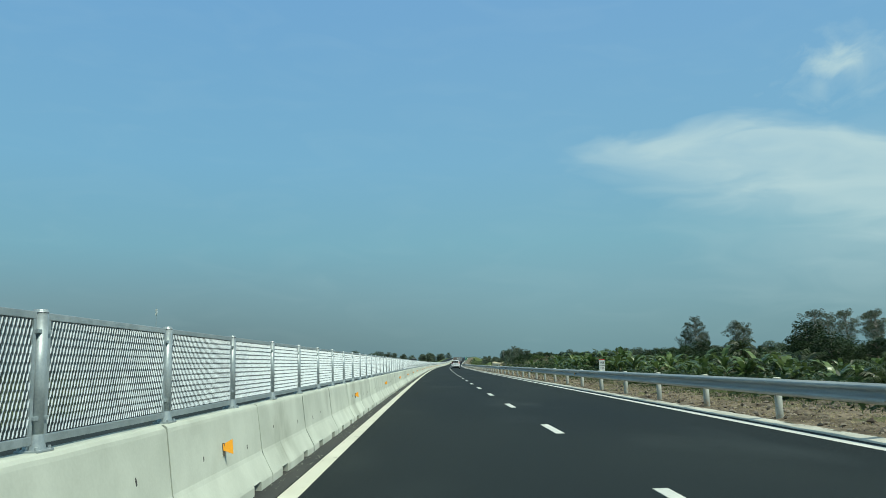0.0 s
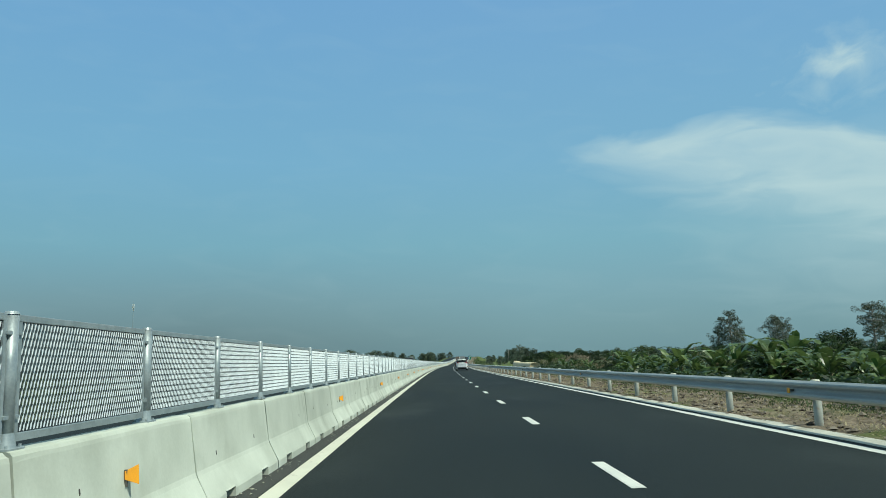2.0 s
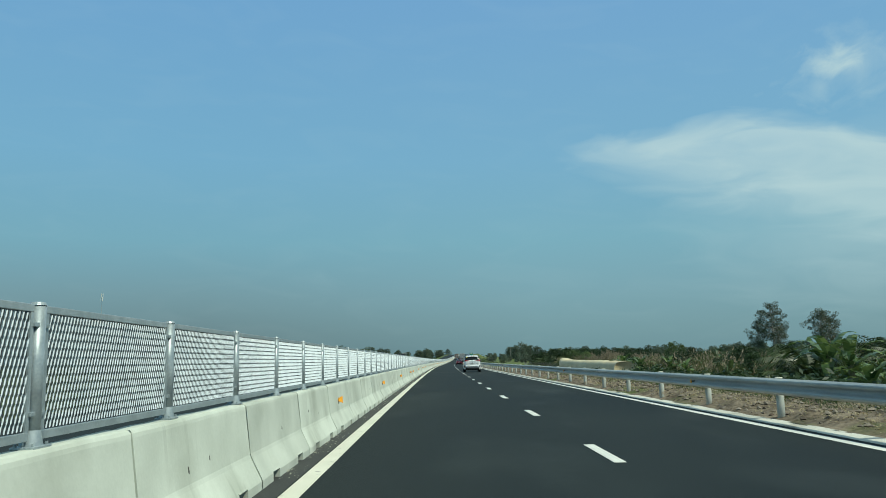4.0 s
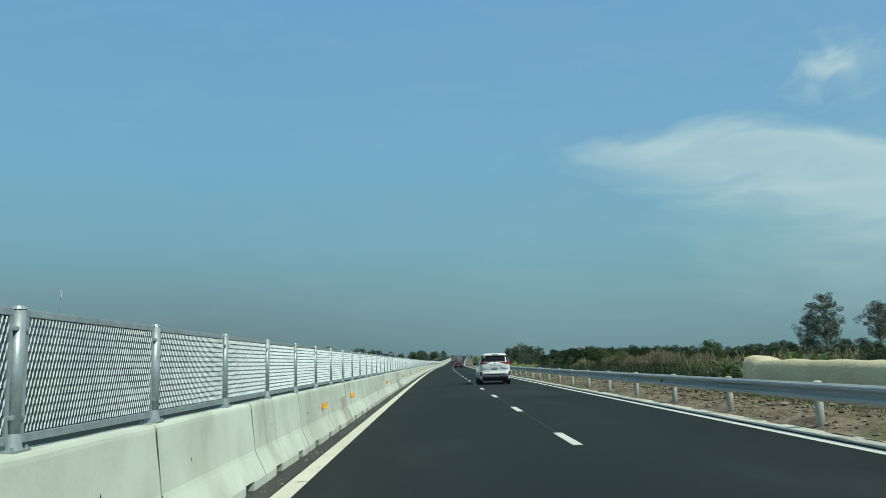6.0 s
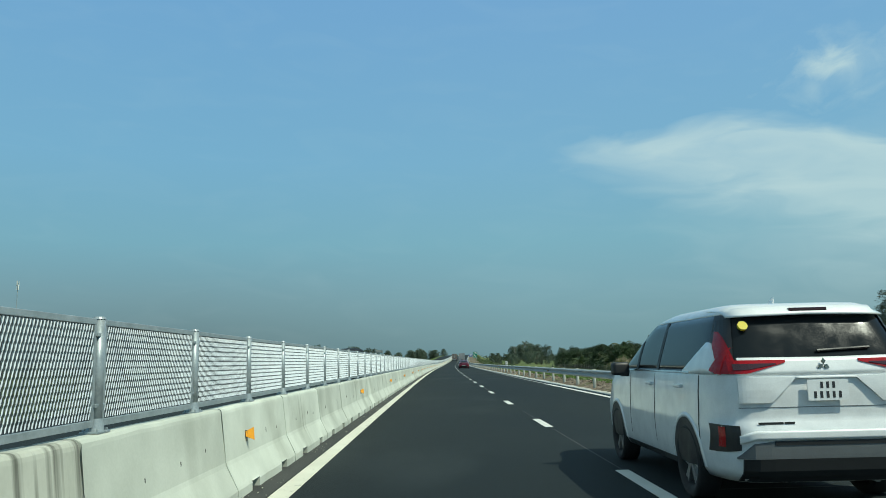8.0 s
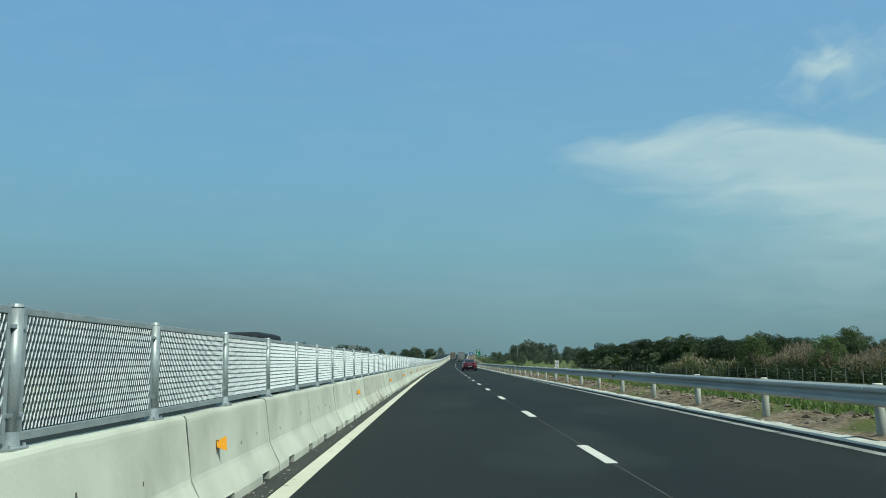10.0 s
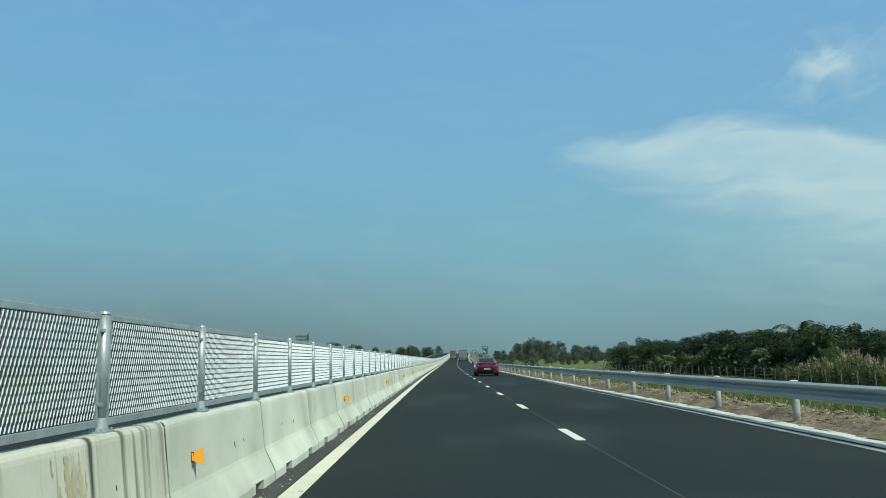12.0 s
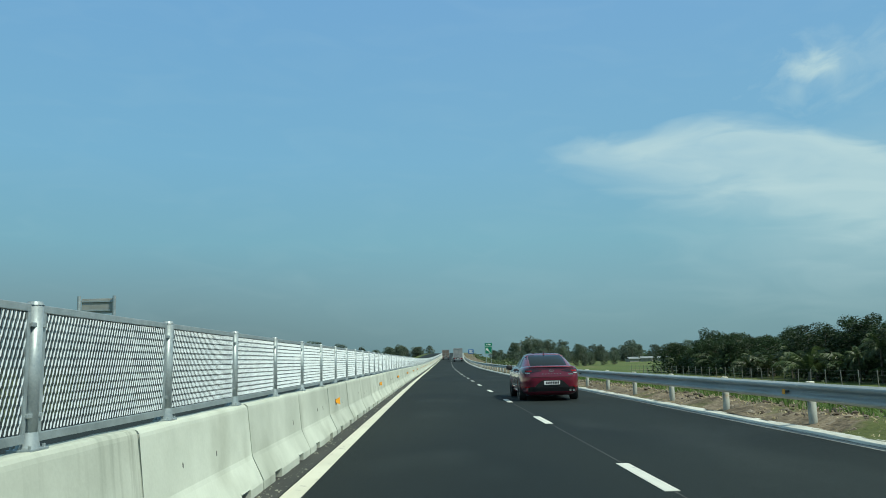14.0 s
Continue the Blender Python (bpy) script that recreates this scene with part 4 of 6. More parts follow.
def banana(seed, tall):
    rnd = random.Random(seed)
    t = thing("banana_plant", "banana plant with broad torn green leaves on a thick stem", "banana plant", "banana grove")
    bm = bmesh.new()
    tube(bm, (0, 0, -0.2), (0.05, 0.03, tall * 0.62), 0.13, 0.075, n=8)
    part("stem", bm, STEM, t)
    verts, faces, slots = [], [], []
    count = rnd.randint(11, 15)
    for i in range(count):
        a = i * 2.4 + rnd.uniform(-0.3, 0.3)
        length, width = rnd.uniform(1.25, 1.9), rnd.uniform(0.14, 0.21)
        rise0 = 1.40 - 0.085 * i + rnd.uniform(-0.1, 0.1)
        if i == 0:
            rise0, width, length = 1.45, 0.045, 0.8
        p, d = Vector((0.05, 0.03, tall * (0.60 - 0.02 * i))), rise0
        side = Vector((-math.sin(a), math.cos(a), 0))
        fold = [Vector((0, 0, rnd.uniform(0.05, 0.45))), Vector((0, 0, rnd.uniform(0.05, 0.45)))]      # the halves stand up from the midrib
        sag = rnd.uniform(0.8, 1.4)
        dry = 1 if i > count - 2 and rnd.random() < 0.5 else 0
        ribs = []
        for k in range(12):
            f = k / 11
            way = Vector((math.cos(a) * math.cos(d), math.sin(a) * math.cos(d), math.sin(d)))
            w = width * math.sin(math.pi * min(1, 0.05 + 0.93 * f)) ** 0.55 if k else 0.02
            ribs.append((p.copy(), w, way))
            p = p + way * length / 11
            d -= sag * rnd.uniform(0.10, 0.28) * (0.35 + f)
        for sgn, lift in ((1, fold[0]), (-1, fold[1])):
            last = None
            for k in range(1, 12):
                (p0, w0, way), (p1, w1, _) = ribs[k - 1], ribs[k]
                torn = last is None or rnd.random() < 0.5
                n0 = len(verts)
                if torn:
                    slip = way * rnd.uniform(0.0, 0.10) + Vector((0, 0, rnd.uniform(-0.07, 0.02)))
                    verts += [p0, p0 + (side * sgn + lift * (1 - 1.6 * k / 12)) * w0 + slip]
                    last = (n0, n0 + 1)
                    n0 += 2
                verts += [p1, p1 + (side * sgn + lift * (1 - 1.6 * k / 12)) * w1 + way * 0.03 + Vector((0, 0, rnd.uniform(-0.05, 0.02)))]
                faces.append((last[0], n0, n0 + 1, last[1]))
                slots.append(dry)
                last = (n0, n0 + 1)
    part("leaves", raw_mesh("leaves", verts, faces, (BANANA_LEAF, BANANA_DRY), slots), None, t)
    return t


def leaf_cloud(verts, faces, centre, radii, count, size, rnd, flat=0.3):
    """Leaves scattered through an oval clump, denser towards its skin."""
    for _ in range(count):
        v = Vector((rnd.gauss(0, 1), rnd.gauss(0, 1), rnd.gauss(0, 1))).normalized() * rnd.uniform(0.35, 1.05) ** 0.6
        p = Vector(centre) + Vector((v.x * radii[0], v.y * radii[1], v.z * radii[2]))
        a = Vector((rnd.gauss(0, 1), rnd.gauss(0, 1), rnd.gauss(0, flat))).normalized()
        b = a.cross(Vector((rnd.gauss(0, 1), rnd.gauss(0, 1), rnd.gauss(0, 1)))).normalized()
        s = size * rnd.uniform(0.6, 1.35)
        n = len(verts)
        verts += [p - a * s, p + b * s * 0.42, p + a * s, p - b * s * 0.42]
        faces.append((n, n + 1, n + 2, n + 3))


def tree(seed, tall, spread, leaf_mat, leaf_size, clumps, per, name, label, bark, crown_from=0.3, narrow=1.0):
    rnd = random.Random(seed)
    t = thing(name, label, "tree", name + "s beside the road")
    bm = bmesh.new()
    lean = rnd.uniform(-0.06, 0.06)
    knots = [Vector((0, 0, -0.4))]
    for k in range(1, 6):
        knots.append(Vector((lean * tall * k / 5 + rnd.uniform(-0.1, 0.1), rnd.uniform(-0.12, 0.12), tall * 0.86 * k / 5)))
    r0 = 0.022 * tall + 0.03
    for k in range(5):
        tube(bm, knots[k], knots[k + 1], r0 * (1 - 0.17 * k), r0 * (1 - 0.17 * (k + 1)), n=7, cap=False)
    verts, faces = [], []
    for c in range(clumps):
        f = crown_from + (1 - crown_from) * (c + rnd.random()) / clumps
        k = min(4, int(f * 5))
        base = knots[k].lerp(knots[k + 1], min(1, f * 5 - k)) if f < 1 else knots[5]
        a = c * 2.4 + rnd.uniform(-0.5, 0.5)
        profile = math.sin(math.pi * min(0.97, max(0.06, 0.10 + 0.86 * (f - crown_from) / (1 - crown_from)))) ** 0.7
        if narrow < 1:      # an open, ragged crown, widest in its middle
            profile = math.sin(math.pi * (0.16 + 0.70 * (f - crown_from) / (1 - crown_from))) * rnd.uniform(0.5, 1.25)
        reach = spread * narrow * profile * rnd.uniform(0.35, 1.0)
        tip = base + Vector((math.cos(a) * reach, math.sin(a) * reach, tall * rnd.uniform(0.03, 0.13)))
        tube(bm, base, tip, r0 * 0.30, r0 * 0.08, n=5, cap=False)
        r = spread * (rnd.uniform(0.26, 0.46) if narrow == 1 else rnd.uniform(0.15, 0.31))
        leaf_cloud(verts, faces, tip, (r, r, r * rnd.uniform(0.6, 0.95)), per, leaf_size, rnd)
    part("trunk", bm, bark, t)
    part("crown", raw_mesh("crown", verts, faces, leaf_mat), None, t)
    return t


def palm(seed, tall, frond, count, name, label, upright=0.0):
    rnd = random.Random(seed)
    t = thing(name, label, "palm", name + "s beside the road")
    bm = bmesh.new()
    p = Vector((0, 0, -0.3))
    bend = rnd.uniform(-0.05, 0.05)
    for k in range(6):
        q = p + Vector((bend * tall / 6 * k * 0.5, 0.02 * tall / 6, (tall + 0.3) / 6))
        tube(bm, p, q, 0.16 - 0.012 * k, 0.148 - 0.012 * k, n=8, cap=False)
        p = q
    part("trunk", bm, BARK, t)
    top = p
    verts, faces = [], []
    for i in range(count):
        a = i * 2.4 + rnd.uniform(-0.25, 0.25)
        d = 1.35 - (1.5 - upright) * (i / count) + rnd.uniform(-0.12, 0.12)
        q, L, n_seg = top.copy(), frond * rnd.uniform(0.8, 1.1), 16
        side = Vector((-math.sin(a), math.cos(a), 0))
        for k in range(n_seg):
            way = Vector((math.cos(a) * math.cos(d), math.sin(a) * math.cos(d), math.sin(d)))
            nxt = q + way * L / n_seg
            n0 = len(verts)
            verts += [q + side * 0.025, q - side * 0.025, nxt - side * 0.02, nxt + side * 0.02]
            faces.append((n0, n0 + 1, n0 + 2, n0 + 3))
            if k > 1:
                ll = L * 0.24 * math.sin(math.pi * (0.12 + 0.82 * k / n_seg)) ** 0.6
                for sgn in (1, -1):
                    for half in (0.0, 0.5):
                        o = q.lerp(nxt, half)
                        tip = o + (side * sgn * 0.8 + way * 0.55 + Vector((0, 0, -0.35 - rnd.uniform(0, 0.5)))) * ll * rnd.uniform(0.8, 1.1)
                        w = way * 0.05 + Vector((0, 0, 0.012))
                        n0 = len(verts)
                        verts += [o - w, o + w, tip]
                        faces.append((n0, n0 + 1, n0 + 2))
            q = nxt
            d -= (0.055 + 0.012 * k) * rnd.uniform(0.7, 1.2) * (1 - 0.5 * upright)
    part("fronds", raw_mesh("fronds", verts, faces, PALM_LEAF), None, t)
    return t


def scatter(kinds, spots, rnd, low=0.85, high=1.2):
    """Copies of plants at (s, u, size) on the low land."""
    used = set()
    for s, u, k in spots:
        proto = kinds[rnd.randrange(len(kinds))]
        size = k * rnd.uniform(low, high)
        m = place(s, u, 0, lift=False)
        z = land_z(s, u) + (rise(s))
        m = Matrix.Translation((m.translation.x, m.translation.y, z - 0.05)) @ pose(0, 0, 0, 0, 0, rnd.uniform(0, 360)) @ Matrix.Scale(size, 4)
        if proto.name not in used:
            proto.matrix_world = m
            used.add(proto.name)
        else:
            c = copy_thing(proto, m)
            c.scale = (size, size, size)
    for proto in kinds:
        if proto.name not in used:
            proto.matrix_world = place(spots[0][0] + 3, spots[0][1] + 3, -1.05, lift=False)


rnd = random.Random(21)
bananas = [banana(i, 1.9 + 0.32 * (i % 3)) for i in range(6)]
spots = [(rnd.uniform(22, 128), rnd.uniform(17.5, 31), rnd.uniform(0.75, 1.1)) for _ in range(150)]
spots += [(rnd.uniform(128, 168), rnd.uniform(17.5, 31), 0.95) for _ in range(12)]
spots += [(rnd.uniform(72, 112), rnd.uniform(16.5, 22), rnd.uniform(1.08, 1.30)) for _ in range(26)]
scatter(bananas, spots, rnd)

greens = [tree(30 + i, 6.0, 2.6, LEAF_DARK, 0.125, 22, 260, "leafy_tree", "dark green broadleaf tree with a dense uneven crown", BARK, 0.08) for i in range(4)]
spots = []
for _ in range(150):      # dense wood beyond the field fence
    s = rnd.uniform(290, 372)
    spots.append((s, rnd.uniform(32.5, 62), rnd.uniform(0.58, 0.78)))
for _ in range(46):      # trees behind the grove and the reeds
    spots.append((rnd.uniform(30, 300), rnd.uniform(58, 110), rnd.uniform(0.50, 0.75)))
for _ in range(52):
    spots.append((rnd.uniform(30, 140), rnd.uniform(31, 42), rnd.uniform(0.46, 0.66)))
for _ in range(34):
    spots.append((rnd.uniform(124, 172), rnd.uniform(22, 37), rnd.uniform(0.30, 0.48)))
spots += [(312, 36, 0.74), (316, 34.5, 0.80), (320, 35, 0.84), (324, 35.5, 0.8), (328, 36, 0.76)]
scatter(greens, spots, rnd)

field_trees = [tree(60 + i, 8.0, 3.2, LEAF_HAZED, 0.16, 26, 230, "field_tree", "tall tree at the edge of the fields, its leaves paled for haze", BARK, 0.06) for i in range(4)]
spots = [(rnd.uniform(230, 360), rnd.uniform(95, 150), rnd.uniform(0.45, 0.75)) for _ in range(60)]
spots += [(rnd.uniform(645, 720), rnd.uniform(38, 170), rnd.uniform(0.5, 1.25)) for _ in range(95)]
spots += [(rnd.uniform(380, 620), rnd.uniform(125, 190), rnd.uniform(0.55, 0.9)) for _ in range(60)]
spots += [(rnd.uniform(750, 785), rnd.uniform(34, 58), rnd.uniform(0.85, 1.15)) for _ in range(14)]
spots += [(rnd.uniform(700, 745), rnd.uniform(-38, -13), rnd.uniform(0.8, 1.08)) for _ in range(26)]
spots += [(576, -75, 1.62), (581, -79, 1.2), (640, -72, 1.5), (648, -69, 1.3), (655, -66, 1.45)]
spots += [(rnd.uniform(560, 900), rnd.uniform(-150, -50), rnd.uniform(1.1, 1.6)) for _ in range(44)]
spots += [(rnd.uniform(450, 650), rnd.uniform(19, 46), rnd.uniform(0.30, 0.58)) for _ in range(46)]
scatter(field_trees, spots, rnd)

gums = [tree(80 + i, 13.5, 4.0, LEAF_GREY, 0.135, 50, 165, "gum_tree", "tall slender grey-green gum tree with an open crown", PALE_BARK, 0.34, 0.95) for i in range(4)]
scatter(gums, [(329, 105.5, 1.42), (331, 101, 1.0), (341, 126, 1.36), (346, 131, 1.15), (293, 139, 1.42), (298, 146, 1.3), (300, 154, 1.4), (290, 160, 1.3),
               (305, 166, 1.3), (342, 112, 0.9), (760, 48, 1.05), (768, 52, 1.0), (757, 44, 0.9)], rnd, 0.96, 1.04)

palms = [palm(100 + i, 3.2 + 0.7 * i, 2.9, 20, "coconut_palm", "coconut palm with drooping feathery fronds") for i in range(3)]
spots = [(299, 35.0, 1.04), (293, 34.0, 0.75), (308, 36.5, 0.8), (314, 34, 0.72), (318, 34.5, 0.7), (322, 39, 0.8), (306, 35, 0.7), (334, 34, 0.6), (350, 34, 0.6), (364, 34.5, 0.62), (368, 36, 0.66), (370, 34, 0.55)]
spots += [(rnd.uniform(296, 368), rnd.uniform(32.5, 37), rnd.uniform(0.45, 0.62)) for _ in range(9)]
spots += [(rnd.uniform(60, 300), rnd.uniform(40, 70), rnd.uniform(0.42, 0.58)) for _ in range(12)]
spots += [(rnd.uniform(60, 165), rnd.uniform(25, 34), rnd.uniform(0.42, 0.6)) for _ in range(8)]
scatter(palms, spots, rnd, 0.92, 1.08)

thickets = [palm(140 + i, 0.5 + 0.35 * i, 3.3, 17, "young_palm", "young palm with long arching fronds rising from the ground", 0.55) for i in range(3)]
spots = [(rnd.uniform(294, 372), rnd.uniform(31.5, 36), rnd.uniform(0.72, 1.05)) for _ in range(22)]
spots += [(rnd.uniform(22, 118), rnd.uniform(17.5, 30), rnd.uniform(0.60, 0.90)) for _ in range(26)]
scatter(thickets, spots, rnd, 0.9, 1.1)

lone = [tree(120, 5.2, 2.2, LEAF_YOUNG, 0.10, 22, 260, "young_tree", "light green young tree standing above the reeds", BARK, 0.12)]
scatter(lone, [(326, 72, 1.5), (331, 76, 1.3), (252, 33.0, 0.80), (266, 32.2, 0.80), (268, 33.4, 0.75), (288, 32.5, 0.62)], rnd)


# reeds, one body of stalks
def blades(name, label, category, count, where, tall, width, material, rnd, lean=0.35, plume=None, plume_share=0.0):
    verts, faces, slots = [], [], []
    for _ in range(count):
        s, u, k = where(rnd)
        p = road_point(s, u, 0)
        z = land_z(s, u) + rise(s) if u > 12.5 else verge_z(s, u) + rise(s)
        h = tall * k * rnd.uniform(0.6, 1.15)
        a = rnd.uniform(0, math.tau)
        side = Vector((math.cos(a), math.sin(a), 0))
        b = rnd.uniform(0, math.tau)
        bow = Vector((math.cos(b), math.sin(b), 0)) * h * lean * rnd.uniform(0.1, 1.0)
        base = Vector((p.x, p.y, z - 0.02))
        mid, tip = base + bow * 0.35 + Vector((0, 0, h * 0.62)), base + bow + Vector((0, 0, h))
        n = len(verts)
        verts += [base - side * width, base + side * width, mid + side * width * 0.8, mid - side * width * 0.8, tip]
        faces += [(n, n + 1, n + 2, n + 3), (n + 3, n + 2, n + 4)]
        slots += [0, 0]
        if plume and rnd.random() < plume_share * k:
            for j in range(6):      # a loose feathery head
                n = len(verts)
                q = mid.lerp(tip, 0.62 + 0.09 * j) + Vector((rnd.uniform(-0.06, 0.06), rnd.uniform(-0.06, 0.06), 0))
                c = rnd.uniform(0, math.tau)
                w = Vector((math.cos(c), math.sin(c), -0.25)) * rnd.uniform(0.05, 0.11) * (1.2 - 0.12 * j)
                d = Vector((rnd.uniform(-0.05, 0.05), rnd.uniform(-0.05, 0.05), rnd.uniform(0.08, 0.16)))
                verts += [q - d * 0.5, q + w, q + d, q - w * 0.6]
                faces.append((n, n + 1, n + 2, n + 3))
                slots.append(1)
    ob = new(name, raw_mesh(name, verts, faces, (material, plume) if plume else material, slots if plume else None))
    return tagged(ob, label, category, kind="stuff")


def reed_spot(s0, s1, u0, u1):
    def pick(r):
        s, u = r.uniform(s0, s1), r.uniform(u0, u1)
        return s, u, 0.8 + 0.9 * noise.noise((s * 0.13, u * 0.3, 5)) + 0.25 * noise.noise((s * 0.6, u * 0.6, 2))
    return pick


rnd = random.Random(77)
blades("green_reeds", "tall green and straw-coloured reeds along the field fence", "reeds", 15000, reed_spot(158, 222, 31.5, 40), 2.15, 0.035, REED_LEAF, rnd, 0.3, PLUME, 0.06)
blades("plumed_reeds", "tall reeds with tan feathery plumes", "reeds", 15000, reed_spot(216, 268, 32, 38), 2.35, 0.032, REED_LEAF, rnd, 0.4, PLUME, 0.55)
blades("field_reeds", "green reeds and cane before the palms", "reeds", 6000, reed_spot(268, 296, 30.5, 35), 1.9, 0.035, REED_LEAF, rnd, 0.35, PLUME, 0.10)
blades("dry_reeds", "dry tan reeds behind the pipe stack", "reeds", 8000, reed_spot(140, 165, 24, 38), 2.2, 0.035, REED_LEAF, rnd, 0.3, PLUME, 0.10)
blades("grove_reeds", "tan plumed reeds and cane between the bananas", "reeds", 8000, reed_spot(130, 166, 21, 32), 1.8, 0.032, REED_LEAF, rnd, 0.4, PLUME, 0.12)
blades("bank_grass", "rough green grass on the embankment", "grass", 60000, lambda r: (r.uniform(6, 330), 9.5 + 7.2 * r.random() ** 0.8, 0.5 + r.random()), 0.13, 0.011, BLADE, rnd, 1.6)
blades("verge_grass", "short fresh green grass behind the kerb", "grass", 80000, lambda r: (r.uniform(186, 335), 8.75 + 4.5 * r.random() ** 0.9, 0.4 + r.random()), 0.20, 0.018, FRESH_BLADE, rnd, 1.2)
blades("bank_weeds", "dull green weeds behind the guardrail", "grass", 45000, lambda r: (r.uniform(20, 140), 9.0 + 2.6 * r.random() ** 0.6, 0.4 + r.random()), 0.085, 0.010, BLADE, rnd, 2.0)
blades("dry_grass", "dry straw-coloured grass on the verge", "grass", 34000, lambda r: (r.uniform(6, 125), 8.0 + 2.2 * r.random() ** 1.1, 0.3 + r.random()), 0.055, 0.016, DRY_BLADE, rnd, 2.4)
blades("straw_litter", "dry straw and dead stalks on the pale verge", "grass", 16000, lambda r: (r.uniform(215, 300), 7.75 + 1.5 * r.random() ** 1.3, 0.3 + r.random()), 0.05, 0.020, DRY_BLADE, rnd, 2.6)

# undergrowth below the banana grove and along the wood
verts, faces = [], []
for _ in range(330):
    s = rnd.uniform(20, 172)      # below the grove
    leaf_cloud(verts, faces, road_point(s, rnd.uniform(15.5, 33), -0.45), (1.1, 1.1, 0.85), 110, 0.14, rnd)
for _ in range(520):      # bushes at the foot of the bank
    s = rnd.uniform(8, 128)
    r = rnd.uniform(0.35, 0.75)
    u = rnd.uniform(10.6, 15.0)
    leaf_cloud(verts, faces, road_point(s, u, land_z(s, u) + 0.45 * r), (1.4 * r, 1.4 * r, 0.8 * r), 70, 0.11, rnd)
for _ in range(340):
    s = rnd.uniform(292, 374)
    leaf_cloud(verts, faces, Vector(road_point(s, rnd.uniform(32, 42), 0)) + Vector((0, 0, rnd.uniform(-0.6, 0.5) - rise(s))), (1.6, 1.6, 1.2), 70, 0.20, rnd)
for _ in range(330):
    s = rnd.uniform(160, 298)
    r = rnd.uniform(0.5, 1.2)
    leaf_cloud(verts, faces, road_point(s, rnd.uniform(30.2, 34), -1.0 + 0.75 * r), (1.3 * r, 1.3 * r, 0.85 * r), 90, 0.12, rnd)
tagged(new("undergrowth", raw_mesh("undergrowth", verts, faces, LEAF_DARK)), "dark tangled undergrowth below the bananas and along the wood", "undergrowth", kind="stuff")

# low shrubs on the far slopes of the embankment
verts, faces = [], []
for _ in range(420):
    s, u = rnd.uniform(372, 650), (rnd.uniform(12.2, 19) if rnd.random() < 0.7 else -rnd.uniform(12.5, 19))
    r = rnd.uniform(0.5, 1.25)
    leaf_cloud(verts, faces, road_point(s, u, land_z(s, u) + 0.4 * r), (1.5 * r, 1.5 * r, 0.8 * r), 46, 0.22, rnd)
tagged(new("slope_shrubs", raw_mesh("slope_shrubs", verts, faces, LEAF_MID)), "low dull green shrubs on the embankment slopes", "shrubs", kind="stuff")

# far hedges that close the fields on both sides
verts, faces = [], []
for _ in range(900):
    if rnd.random() < 0.6:
        s, u = rnd.uniform(120, 900), rnd.uniform(160, 330)
    else:
        s, u = rnd.uniform(300, 1200), -rnd.uniform(120, 320)
    h = rnd.uniform(2.0, 5.5)
    leaf_cloud(verts, faces, Vector((road_point(s, u).x, road_point(s, u).y, -1 + h * 0.5)), (4.0, 4.0, h * 0.62), 42, 0.75, rnd)
for _ in range(420):
    s, u = rnd.uniform(800, 1300), rnd.uniform(-160, 330)
    h = rnd.uniform(3.0, 7.0)
    leaf_cloud(verts, faces, Vector((road_point(s, u).x, road_point(s, u).y, -1 + h * 0.5)), (6.0, 6.0, h * 0.62), 36, 1.1, rnd)
tagged(new("far_woods", raw_mesh("far_woods", verts, faces, LEAF_MID)), "far dark green woods and hedges closing the fields", "woods", kind="stuff")

# clods and stones on the bare verge
verts, faces = [], []
for _ in range(26000):
    s, u = rnd.uniform(6, 300), 7.90 + 3.0 * rnd.random() ** 1.4
    if s < 100 and rnd.random() < 0.35:
        continue
    r = 0.012 + 0.075 * rnd.random() ** 3.2
    p = road_point(s, u, verge_z(s, u) + r * 0.3)
    n = len(verts)
    for d in ((1, 0, 0), (-1, 0, 0), (0, 1, 0), (0, -1, 0), (0, 0, 1), (0, 0, -1)):
        verts.append(p + Vector((d[0] + rnd.uniform(-0.4, 0.4), d[1] + rnd.uniform(-0.4, 0.4), d[2] * 0.6)) * r * rnd.uniform(0.7, 1.3))
    faces += [(n + a, n + b, n + c) for a in (0, 1) for b, c in ((2, 4), (4, 3), (3, 5), (5, 2))]
tagged(new("clods", raw_mesh("clods", verts, faces, CLOD)), "loose brown clods and stones on the verge", "clods", kind="stuff")

# crumbs of mortar and grit along the foot of the barrier
verts, faces = [], []
for _ in range(4200):
    s, u = rnd.uniform(0, 300), -0.34 + 0.20 * rnd.random() ** 1.6
    if noise.noise((s * 0.35, 0.0, 9.0)) < -0.05:
        continue
    r = 0.004 + 0.014 * rnd.random() ** 3
    p = road_point(s, u, 0.004 + r * 0.4)
    n = len(verts)
    for d in ((1, 0, 0), (-1, 0, 0), (0, 1, 0), (0, -1, 0), (0, 0, 1), (0, 0, -1)):
        verts.append(p + Vector((d[0] + rnd.uniform(-0.4, 0.4), d[1] + rnd.uniform(-0.4, 0.4), d[2] * 0.6)) * r * rnd.uniform(0.7, 1.4))
    faces += [(n + a, n + b, n + c) for a in (0, 1) for b, c in ((2, 4), (4, 3), (3, 5), (5, 2))]
tagged(new("grit", raw_mesh("grit", verts, faces, PATCHED)), "grey mortar crumbs and grit along the barrier's foot", "grit", kind="stuff")

